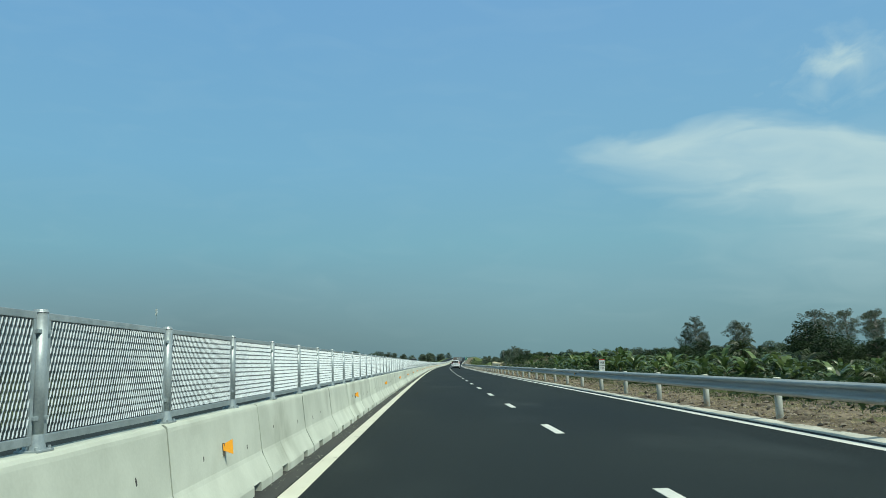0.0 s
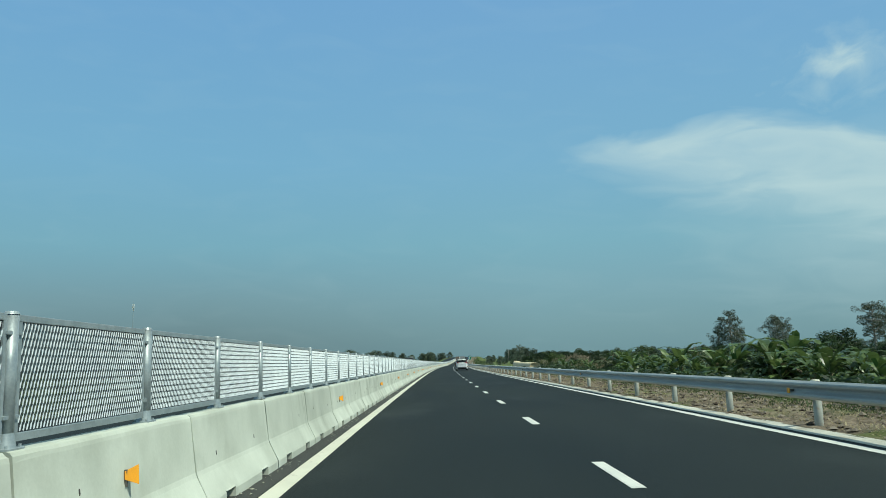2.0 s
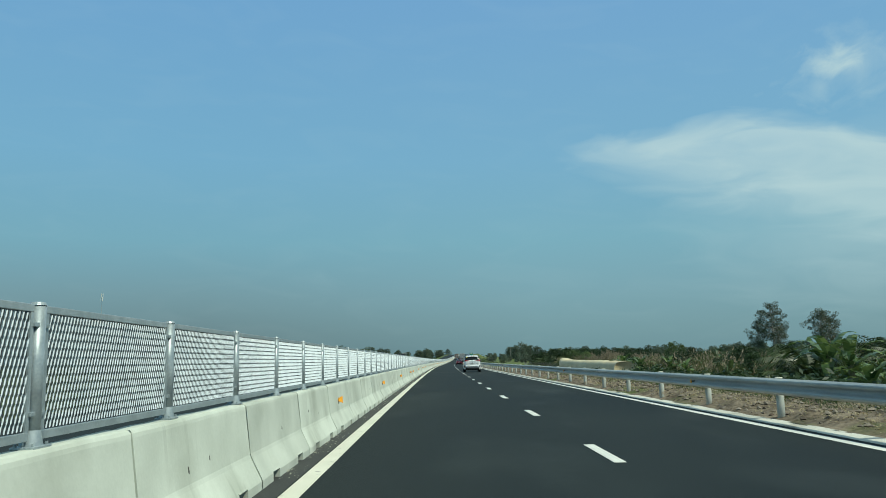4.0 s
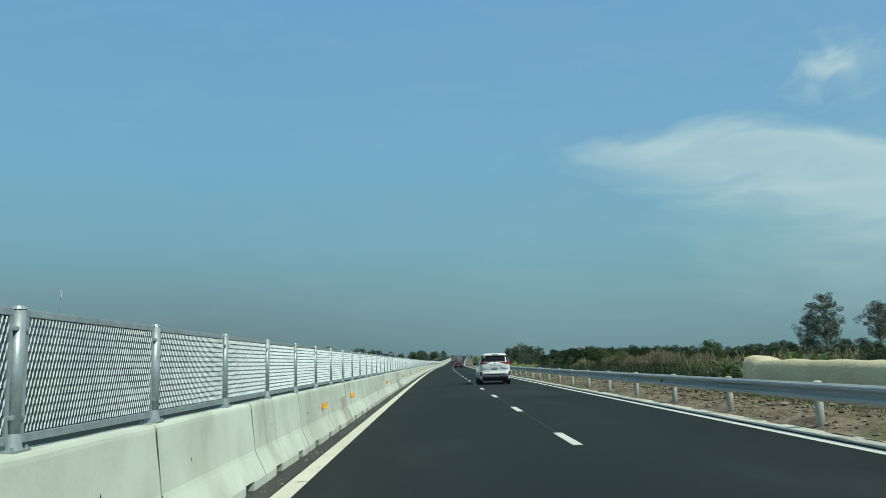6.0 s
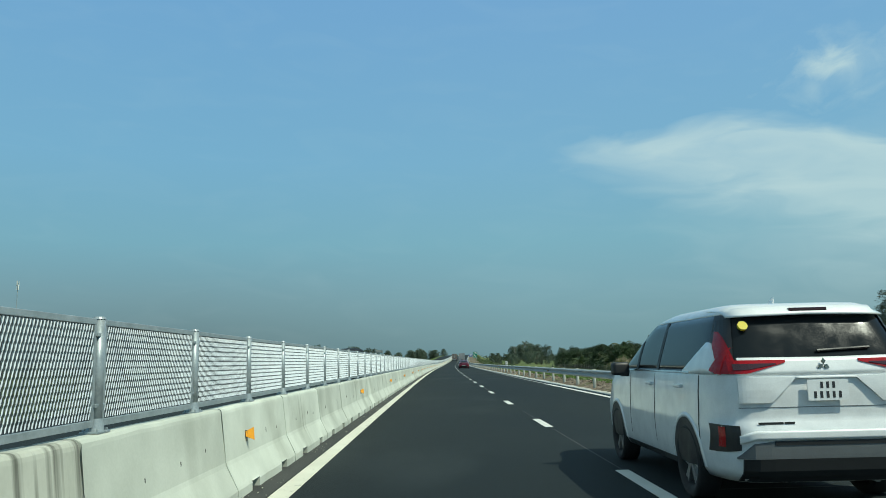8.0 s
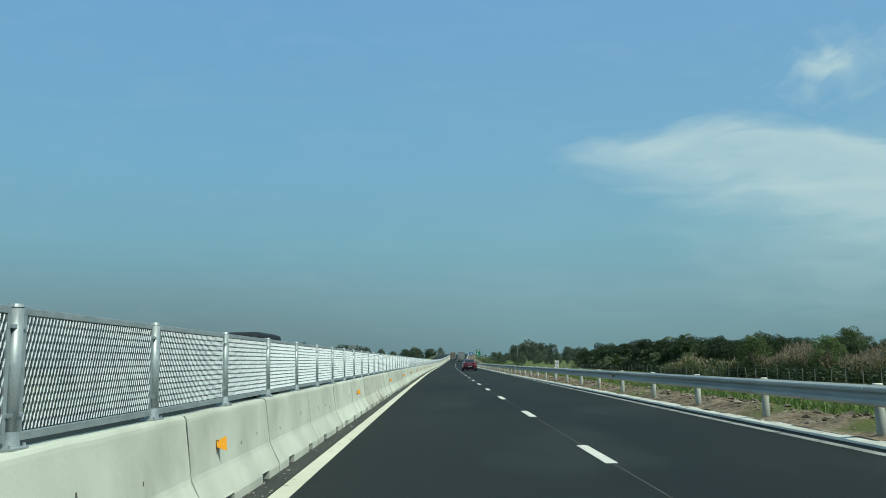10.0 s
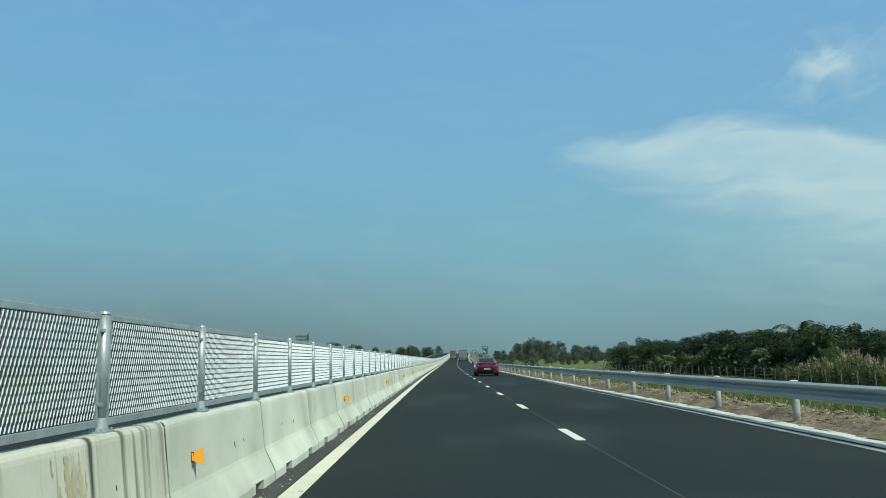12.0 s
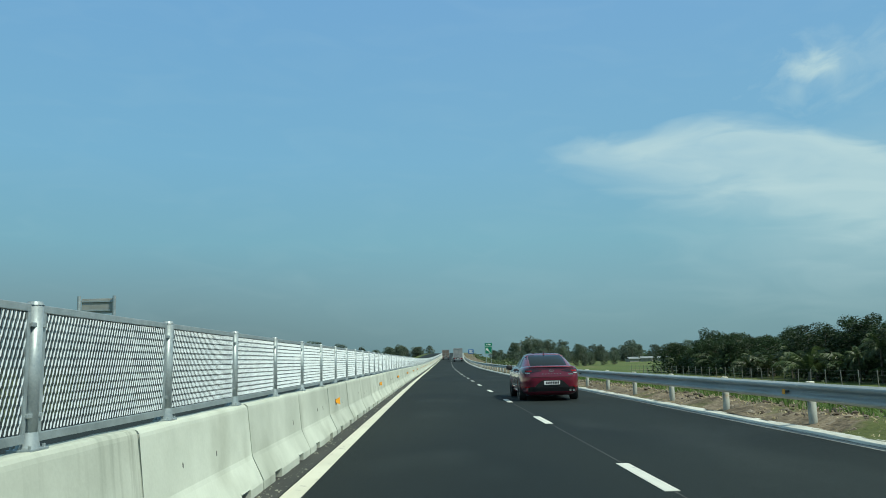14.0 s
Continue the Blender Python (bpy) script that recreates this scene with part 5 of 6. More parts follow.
# ---- vehicles ----
WHITE_PAINT = plain("pearl_white_paint", (0.82, 0.83, 0.82), rough=0.28, coat=0.8)
RED_PAINT = plain("metallic_red_paint", (0.20, 0.013, 0.038), rough=0.30, metal=0.35, coat=1.0)
DARK_GLASS = plain("tinted_glass", (0.010, 0.013, 0.015), rough=0.05, spec=0.28, coat=0.0)
BLACK_TRIM = plain("black_trim", (0.018, 0.019, 0.020), rough=0.45)
RUBBER = mat("tyre_rubber", (0.014, 0.014, 0.014), (0.03, 0.029, 0.028), scale=12, fine=80, rough=(0.75, 0.9), bump=0.2)
ALLOY = plain("alloy_wheel", (0.42, 0.43, 0.44), rough=0.3, metal=0.8)
CHROME = plain("chrome", (0.72, 0.73, 0.74), rough=0.12, metal=1.0)
SILVER = plain("silver_trim", (0.42, 0.44, 0.45), rough=0.35, metal=0.5)
SKID = plain("skid_trim", (0.16, 0.17, 0.175), rough=0.4, metal=0.3)
LAMP_RED = plain("red_lamp_lens", (0.36, 0.006, 0.012), rough=0.2, spec=0.3)
LAMP_DARK = plain("smoked_lamp_lens", (0.045, 0.012, 0.016), rough=0.1, coat=0.6)
LAMP_CLEAR = plain("clear_lamp_lens", (0.55, 0.57, 0.58), rough=0.15)
PLATE = plain("number_plate", (0.82, 0.83, 0.82), rough=0.45)
PLATE_INK = plain("plate_bars", (0.03, 0.03, 0.035), rough=0.6)
STICKER = plain("yellow_sticker", (0.70, 0.58, 0.03), rough=0.5)


class Shell:
    """A car body as a stack of rounded plan outlines: half width, tail and nose at each height."""

    def __init__(self, table):
        self.t = np.array(table)

    def at(self, z):
        t = self.t
        return [float(np.interp(z, t[:, 0], t[:, i])) for i in range(1, 5)]

    def tail(self, x, z, out=0.0):
        w, y0, y1, n = self.at(z)
        half, mid = (y1 - y0) / 2, (y0 + y1) / 2
        return mid - half * max(0.0, 1 - min(0.999, abs(x) / w) ** n) ** (1 / n) - out

    def side(self, y, z, out=0.0):
        w, y0, y1, n = self.at(z)
        half, mid = (y1 - y0) / 2, (y0 + y1) / 2
        return w * max(0.0, 1 - min(0.999, abs(y - mid) / half) ** n) ** (1 / n) + out

    def hull(self, z0, z1, levels, around=72, cap=True):
        bm = bmesh.new()
        rings = []
        for z in steps(z0, z1, (z1 - z0) / levels):
            w, y0, y1, n = self.at(z)
            half, mid = (y1 - y0) / 2, (y0 + y1) / 2
            ring = []
            for i in range(around):
                a = i * math.tau / around
                c, s = math.cos(a), math.sin(a)
                k = (abs(c) ** n + abs(s) ** n) ** (-1 / n)
                ring.append(bm.verts.new((w * c * k, mid + half * s * k, z)))
            rings.append(ring)
        for a, b in zip(rings, rings[1:]):
            for i in range(around):
                bm.faces.new((a[i], a[(i + 1) % around], b[(i + 1) % around], b[i]))
        if cap:
            bm.faces.new(rings[0][::-1])
            bm.faces.new(rings[-1])
        return bm

    def tail_panel(self, x0, x1, lo, hi, out=0.006, n=12, thick=0.02):
        """A panel on the tail between heights lo(x) and hi(x)."""
        bm = bmesh.new()
        rows = []
        for x in steps(x0, x1, (x1 - x0) / n):
            a, b = (lo(x) if callable(lo) else lo), (hi(x) if callable(hi) else hi)
            col = []
            for z in steps(a, b, (b - a) / 4 if abs(b - a) > 1e-4 else 1):
                col.append(bm.verts.new((x, self.tail(x, z, out), z)))
            while len(col) < 5:
                col.append(bm.verts.new(col[-1].co))
            rows.append(col)
        for p, q in zip(rows, rows[1:]):
            for j in range(4):
                bm.faces.new((p[j], q[j], q[j + 1], p[j + 1]))
        r = bmesh.ops.extrude_face_region(bm, geom=bm.faces[:])
        bmesh.ops.translate(bm, vec=(0, thick, 0), verts=[v for v in r["geom"] if isinstance(v, bmesh.types.BMVert)])
        bmesh.ops.recalc_face_normals(bm, faces=bm.faces)
        return bm

    def corner_panel(self, inner, z0, z1, sgn, outer=0.985, out=0.014, n=10, thick=0.02):
        """A panel on the tail's corner, from inner(z) to outer as shares of the half width."""
        bm = bmesh.new()
        rows = []
        for z in steps(z0, z1, (z1 - z0) / n):
            w, f = self.at(z)[0], min(inner(z), outer - 0.004)
            rows.append([bm.verts.new((sgn * w * (f + (outer - f) * j / 5), self.tail(w * (f + (outer - f) * j / 5), z, out), z)) for j in range(6)])
        for p, q in zip(rows, rows[1:]):
            for j in range(5):
                bm.faces.new((p[j], q[j], q[j + 1], p[j + 1]))
        r = bmesh.ops.extrude_face_region(bm, geom=bm.faces[:])
        bmesh.ops.translate(bm, vec=(0, thick, 0), verts=[v for v in r["geom"] if isinstance(v, bmesh.types.BMVert)])
        bmesh.ops.recalc_face_normals(bm, faces=bm.faces)
        return bm

    def side_panel(self, y0, y1, lo, hi, sgn, out=0.006, n=14, thick=0.02):
        bm = bmesh.new()
        rows = []
        for y in steps(y0, y1, (y1 - y0) / n):
            a, b = (lo(y) if callable(lo) else lo), (hi(y) if callable(hi) else hi)
            rows.append([bm.verts.new((sgn * self.side(y, a + (b - a) * j / 5, out), y, a + (b - a) * j / 5)) for j in range(6)])
        for p, q in zip(rows, rows[1:]):
            for j in range(5):
                bm.faces.new((p[j], q[j], q[j + 1], p[j + 1]))
        r = bmesh.ops.extrude_face_region(bm, geom=bm.faces[:])
        bmesh.ops.translate(bm, vec=(-sgn * thick, 0, 0), verts=[v for v in r["geom"] if isinstance(v, bmesh.types.BMVert)])
        bmesh.ops.recalc_face_normals(bm, faces=bm.faces)
        return bm


def ramp_fn(*pts):
    xs, zs = [p[0] for p in pts], [p[1] for p in pts]
    return lambda v: float(np.interp(v, xs, zs))


def wheel(car, x, y, r, sgn):
    """Tyre with rim, spokes and hub; sgn: the side that it faces."""
    bm = bmesh.new()
    prof = [(-0.10, r - 0.05), (-0.105, r - 0.02), (-0.085, r - 0.003), (-0.04, r), (0.04, r), (0.085, r - 0.003), (0.105, r - 0.02), (0.10, r - 0.06), (0.085, r - 0.10), (-0.085, r - 0.10)]
    rings = [[bm.verts.new((dx, rr * math.cos(a), rr * math.sin(a))) for dx, rr in prof] for a in [i * math.tau / 32 for i in range(32)]]
    k = len(prof)
    for a, b in zip(rings, rings[1:] + rings[:1]):
        for j in range(k):
            bm.faces.new((a[j], a[(j + 1) % k], b[(j + 1) % k], b[j]))
    bmesh.ops.recalc_face_normals(bm, faces=bm.faces)
    tyre = part("tyre", bm, RUBBER, car, "", True)
    tyre.matrix_world = pose(x, y, r)
    bm = bmesh.new()
    rr = r - 0.09
    tube(bm, (-0.08, 0, 0), (sgn * 0.03, 0, 0), rr, n=24, cap=False)
    disc = [bm.verts.new((sgn * 0.0, rr * math.cos(a), rr * math.sin(a))) for a in [i * math.tau / 24 for i in range(24)]]
    bm.faces.new(disc)
    ob = part("wheel_well", bm, BLACK_TRIM, tyre)
    bm = bmesh.new()
    for i in range(5):
        a = i * 72
        for d in (-7, 7):
            box(bm, min(sgn * 0.03, sgn * 0.075), max(sgn * 0.03, sgn * 0.075), -0.016, 0.016, 0.03, rr + 0.005, 0.0, pose(0, 0, 0, a + d, 0, 0))
    tube(bm, (sgn * 0.02, 0, 0), (sgn * 0.078, 0, 0), 0.055, 0.045, n=14)
    part("rim", bm, ALLOY, tyre, "grey five-spoke alloy rim")
    bm = bmesh.new()
    inner, outer, n = rr - 0.008, rr + 0.012, 28
    for i in range(n):
        a, b = i * math.tau / n, (i + 1) * math.tau / n
        quad = [bm.verts.new((sgn * 0.084, q * math.cos(c), q * math.sin(c))) for q, c in ((inner, a), (outer, a), (outer, b), (inner, b))]
        bm.faces.new(quad)
    part("rim_edge", bm, ALLOY, tyre)


def arch(shell, car, y, r, sgn):
    """Dark wheel opening in the flank."""
    bm = bmesh.new()
    n = 20
    ring = [(y + r * math.cos(a), 0.33 + r * math.sin(a)) for a in [math.radians(-2 + 184 * i / n) for i in range(n + 1)]]
    vs = [bm.verts.new((sgn * shell.side(yy, max(zz, 0.24), 0.007), yy, zz)) for yy, zz in ring]
    c = bm.verts.new((sgn * shell.side(y, 0.4, 0.007), y, 0.30))
    for a, b in zip(vs, vs[1:]):
        bm.faces.new((c, a, b))
    part("wheel_arch", bm, BLACK_TRIM, car, "black wheel opening")
    bm = bmesh.new()
    rows = []
    for yy, zz in ring:
        d = Vector((yy - y, zz - 0.33)).normalized()
        rows.append([bm.verts.new((sgn * shell.side(yy, max(zz, 0.24), o), yy + d.x * e, zz + d.y * e)) for e, o in ((-0.005, 0.004), (0.0, 0.012), (0.030, 0.010), (0.040, 0.0))])
    for a, b in zip(rows, rows[1:]):
        for j in range(3):
            bm.faces.new((a[j], a[j + 1], b[j + 1], b[j]))
    return bm


def plate(car, shell, x, z, w, h, y):
    p = part("number_plate", flat_shape([(x - w / 2, z - h / 2), (x + w / 2, z - h / 2), (x + w / 2, z + h / 2), (x - w / 2, z + h / 2)], y, 0.006), PLATE, car, "white plate with plain bars")
    return p


def bars(owner, y, rows):
    for x0, x1, z0, z1 in rows:
        bm = bmesh.new()
        box(bm, x0, x1, y - 0.002, y, z0, z1)
        part("bar", bm, PLATE_INK, owner)


def mirror(car, x, y, z, sgn, paint):
    bm = bmesh.new()
    box(bm, -0.10, 0.10, -0.06, 0.07, -0.075, 0.075, 0.035)
    m = part("mirror", bm, paint, car, "", True)
    m.matrix_world = pose(x, y, z, 0, 0, sgn * -8)
    bm = bmesh.new()
    box(bm, -0.10 if sgn > 0 else 0.0, 0.0 if sgn > 0 else 0.10, -0.02, 0.02, -0.09, -0.05, 0.008)
    part("mirror_arm", bm, BLACK_TRIM, m).matrix_parent_inverse = Matrix()


# white people carrier
def white_carrier():
    car = thing("people_carrier", "pearl-white people carrier with dark windows standing in the lane", "car")
    sh = Shell([  # z, half width, tail, nose, squareness
        (0.24, 0.80, -0.84, 3.52, 8), (0.32, 0.850, -0.905, 3.60, 9), (0.44, 0.868, -0.925, 3.66, 9), (0.60, 0.876, -0.930, 3.68, 9), (0.68, 0.876, -0.925, 3.66, 9),
        (0.73, 0.872, -0.895, 3.62, 9), (0.95, 0.862, -0.905, 3.50, 9), (1.06, 0.850, -0.900, 3.30, 9), (1.12, 0.838, -0.890, 2.72, 10), (1.22, 0.812, -0.855, 2.50, 10),
        (1.40, 0.755, -0.765, 2.12, 10), (1.58, 0.695, -0.665, 1.72, 10), (1.64, 0.655, -0.62, 1.45, 9), (1.685, 0.61, -0.54, 1.15, 8), (1.705, 0.50, -0.34, 0.85, 6)])
    part("body", sh.hull(0.24, 1.12, 24), WHITE_PAINT, car, "pearl-white painted body", True)
    part("glasshouse", sh.hull(1.12, 1.602, 8), DARK_GLASS, car, "dark tinted glass all round", True)
    part("roof", sh.hull(1.602, 1.705, 6), WHITE_PAINT, car, "white roof", True)
    # tailgate: white panel under the window, spoiler over it
    part("tailgate", sh.tail_panel(-0.80, 0.80, 1.09, lambda x: 1.228 + 0.01 * abs(x), 0.006, thick=0.03), WHITE_PAINT, car, "", True)
    part("spoiler", sh.tail_panel(-0.655, 0.655, lambda x: 1.585 - 0.02 * abs(x), lambda x: 1.672 - 0.03 * abs(x), 0.075, thick=0.14), WHITE_PAINT, car, "", True)
    bm = bmesh.new(); box(bm, -0.16, 0.16, sh.tail(0, 1.62, 0.082), sh.tail(0, 1.62, 0.03), 1.612, 1.642, 0.006); part("brake_lamp", bm, LAMP_DARK, car, "high dark red brake lamp")
    bm = bmesh.new()
    tri = [bm.verts.new(p) for p in ((-0.018, -0.05, 1.68), (0.018, -0.05, 1.68), (0.0, -0.06, 1.78), (0.0, 0.0, 1.775), (0.0, 0.16, 1.69))]
    for f in ((0, 1, 2), (1, 4, 3, 2), (0, 2, 3, 4)):
        bm.faces.new([tri[i] for i in f])
    part("antenna_fin", bm, WHITE_PAINT, car)
    for sgn in (-1, 1):
        edge = lambda a, b: (min(sgn * a, sgn * b), max(sgn * a, sgn * b))
        x0, x1 = edge(0.30, 0.79)
        part("tail_lamp", sh.tail_panel(x0, x1, lambda x: 1.105 + 0.085 * max(0, 0.62 - abs(x)) / 0.32, lambda x: 1.215 - 0.01 * (0.8 - abs(x)), 0.016), LAMP_RED, car, "red tail lamp reaching into the tailgate")
        x0, x1 = edge(0.38, 0.72)
        part("lamp_inset", sh.tail_panel(x0, x1, lambda x: 1.135 + 0.055 * max(0, 0.62 - abs(x)) / 0.32, lambda x: 1.185, 0.021, n=6), LAMP_DARK, car)
        part("upper_lamp", sh.side_panel(-0.76, -0.60, ramp_fn((-0.76, 1.10), (-0.60, 1.13)), ramp_fn((-0.76, 1.32), (-0.70, 1.26), (-0.60, 1.15)), sgn, 0.014, n=6), LAMP_RED, car, "red upper arm of the tail lamp")
        part("corner_pillar", sh.corner_panel(ramp_fn((1.20, 0.86), (1.60, 0.90)), 1.215, 1.60, sgn, 0.99, 0.007), BLACK_TRIM, car, "black window pillar")
        part("lamp_arm", sh.corner_panel(ramp_fn((1.10, 0.80), (1.22, 0.86), (1.46, 0.975)), 1.105, 1.46, sgn), LAMP_RED, car)
        x0, x1 = edge(0.25, 0.70)
        part("tailgate_flank", sh.tail_panel(x0, x1, lambda x: max(0.87, 1.06 - 0.95 * (abs(x) - 0.25)), lambda x: 1.075, 0.024, n=16, thick=0.035), WHITE_PAINT, car)
        part("quarter_panel", sh.side_panel(-0.66, 0.10, 1.10, ramp_fn((-0.66, 1.20), (-0.5, 1.36), (-0.40, 1.38), (0.10, 1.13)), sgn, 0.006), WHITE_PAINT, car, "", True)
        part("belt_trim", sh.side_panel(-0.1, 2.45, 1.108, 1.124, sgn, 0.008, n=10), CHROME, car, "thin chrome strip")
        for y in (0.95, 1.78):
            part("pillar", sh.side_panel(y - 0.04, y + 0.04, 1.125, 1.60, sgn, 0.004, n=3), BLACK_TRIM, car)
        for y in (0.16, 1.16):
            bm = bmesh.new(); box(bm, -0.02, 0.02, -0.10, 0.10, -0.018, 0.018, 0.012)
            h = part("door_handle", bm, WHITE_PAINT, car)
            h.matrix_world = pose(sgn * sh.side(y, 0.98, 0.018), y, 0.985)
        for y in (-0.36, 1.02, 2.06):
            part("door_gap", sh.side_panel(y, y + 0.012, 0.40, 1.09, sgn, 0.0025, n=2), BLACK_TRIM, car)
        part("sill", sh.side_panel(0.42, 2.35, 0.245, 0.31, sgn, 0.012, n=10), BLACK_TRIM, car)
        part("arch_rim", arch(sh, car, 0.0, 0.385, sgn), WHITE_PAINT, car, "", True)
        part("arch_rim", arch(sh, car, 2.775, 0.385, sgn), WHITE_PAINT, car, "", True)
        for y in (0.0, 2.775):
            wheel(car, sgn * 0.775, y, 0.325, sgn)
        mirror(car, sgn * 0.98, 2.02, 1.13, sgn, BLACK_TRIM)
        # corner vents with red reflectors
        x0, x1 = edge(0.71, 0.850)
        part("corner_vent", sh.tail_panel(x0, x1, lambda x: 0.50 - 0.2 * (abs(x) - 0.71), lambda x: 0.69 + 0.05 * (abs(x) - 0.70), 0.008, n=5), BLACK_TRIM, car, "black corner vent")
        x0, x1 = edge(0.800, 0.826)
        part("reflector", sh.tail_panel(x0, x1, 0.52, 0.68, 0.014, n=4), LAMP_RED, car, "upright red reflector")
    part("bumper_trim", sh.tail_panel(-0.74, 0.74, lambda x: 0.432, lambda x: 0.565 - 0.12 * max(0, abs(x) - 0.60) / 0.14, 0.015), SKID, car, "silver-grey skid trim")
    part("bumper_slot", sh.tail_panel(-0.46, 0.46, 0.54, 0.572, 0.020), BLACK_TRIM, car)
    part("lower_bumper", sh.tail_panel(-0.70, 0.70, 0.245, 0.430, 0.016), BLACK_TRIM, car, "black lower bumper")
    part("bumper_step", sh.tail_panel(-0.72, 0.72, lambda x: 0.585 - 0.30 * max(0, abs(x) - 0.60), lambda x: 0.650 - 0.30 * max(0, abs(x) - 0.60), 0.030, thick=0.05), WHITE_PAINT, car, "", True)
    part("tailgate_gap", sh.tail_panel(-0.70, 0.70, 0.829, 0.835, 0.003), SKID, car)
    part("recess_edge", sh.tail_panel(-0.25, 0.25, 1.06, 1.075, 0.024, thick=0.03), WHITE_PAINT, car, "", True)
    y = sh.tail(0, 0.95, 0.034)
    p = plate(car, sh, 0, 0.965, 0.33, 0.165, y)
    bars(p, y - 0.006, [(-0.062 + i * 0.048, -0.040 + i * 0.048, 0.980, 1.030) for i in range(3)] + [(-0.118 + i * 0.050, -0.096 + i * 0.050, 0.902, 0.955) for i in range(5)])
    y = sh.tail(0, 1.15, 0.014)
    for a in (0, 120, 240):
        o = part("badge", flat_shape([(0, 0), (0.022, 0.03), (0, 0.055), (-0.018, 0.027)], 0, 0.006), CHROME, car, "small chrome badge")
        o.matrix_world = pose(0, y, 1.165) @ pose(0, 0, 0, 0, a, 0)
    for x, w in ((-0.47, 0.20), (-0.32, 0.08)):
        y = sh.tail(x, 0.69, 0.036)
        part("name_bar", flat_shape([(x - w / 2, 0.700), (x + w / 2, 0.700), (x + w / 2, 0.718), (x - w / 2, 0.718)], sh.tail(x, 0.71, 0.006), 0.005), BLACK_TRIM, car)
    bm = bmesh.new(); tube(bm, (-0.02, sh.tail(0, 1.28, 0.02), 1.28), (0.42, sh.tail(0.42, 1.30, 0.02), 1.30), 0.012, n=6); part("wiper", bm, BLACK_TRIM, car)
    y = sh.tail(-0.58, 1.50, 0.006)
    bm = bmesh.new(); tube(bm, (-0.57, sh.tail(-0.57, 1.49, 0.020), 1.49), (-0.57, sh.tail(-0.57, 1.49, 0.040), 1.502), 0.042, n=16); part("sticker", bm, STICKER, car, "round yellow sticker")
    bm = bmesh.new(); box(bm, -0.62, 0.62, -0.55, 3.2, 0.20, 0.34); part("underbody", bm, BLACK_TRIM, car)
    bm = bmesh.new(); tube(bm, (0.45, -0.72, 0.24), (0.45, -0.45, 0.24), 0.035, n=10); part("exhaust", bm, SILVER, car)
    return car


car = white_carrier()
car.matrix_world = place(158.35, 4.70)


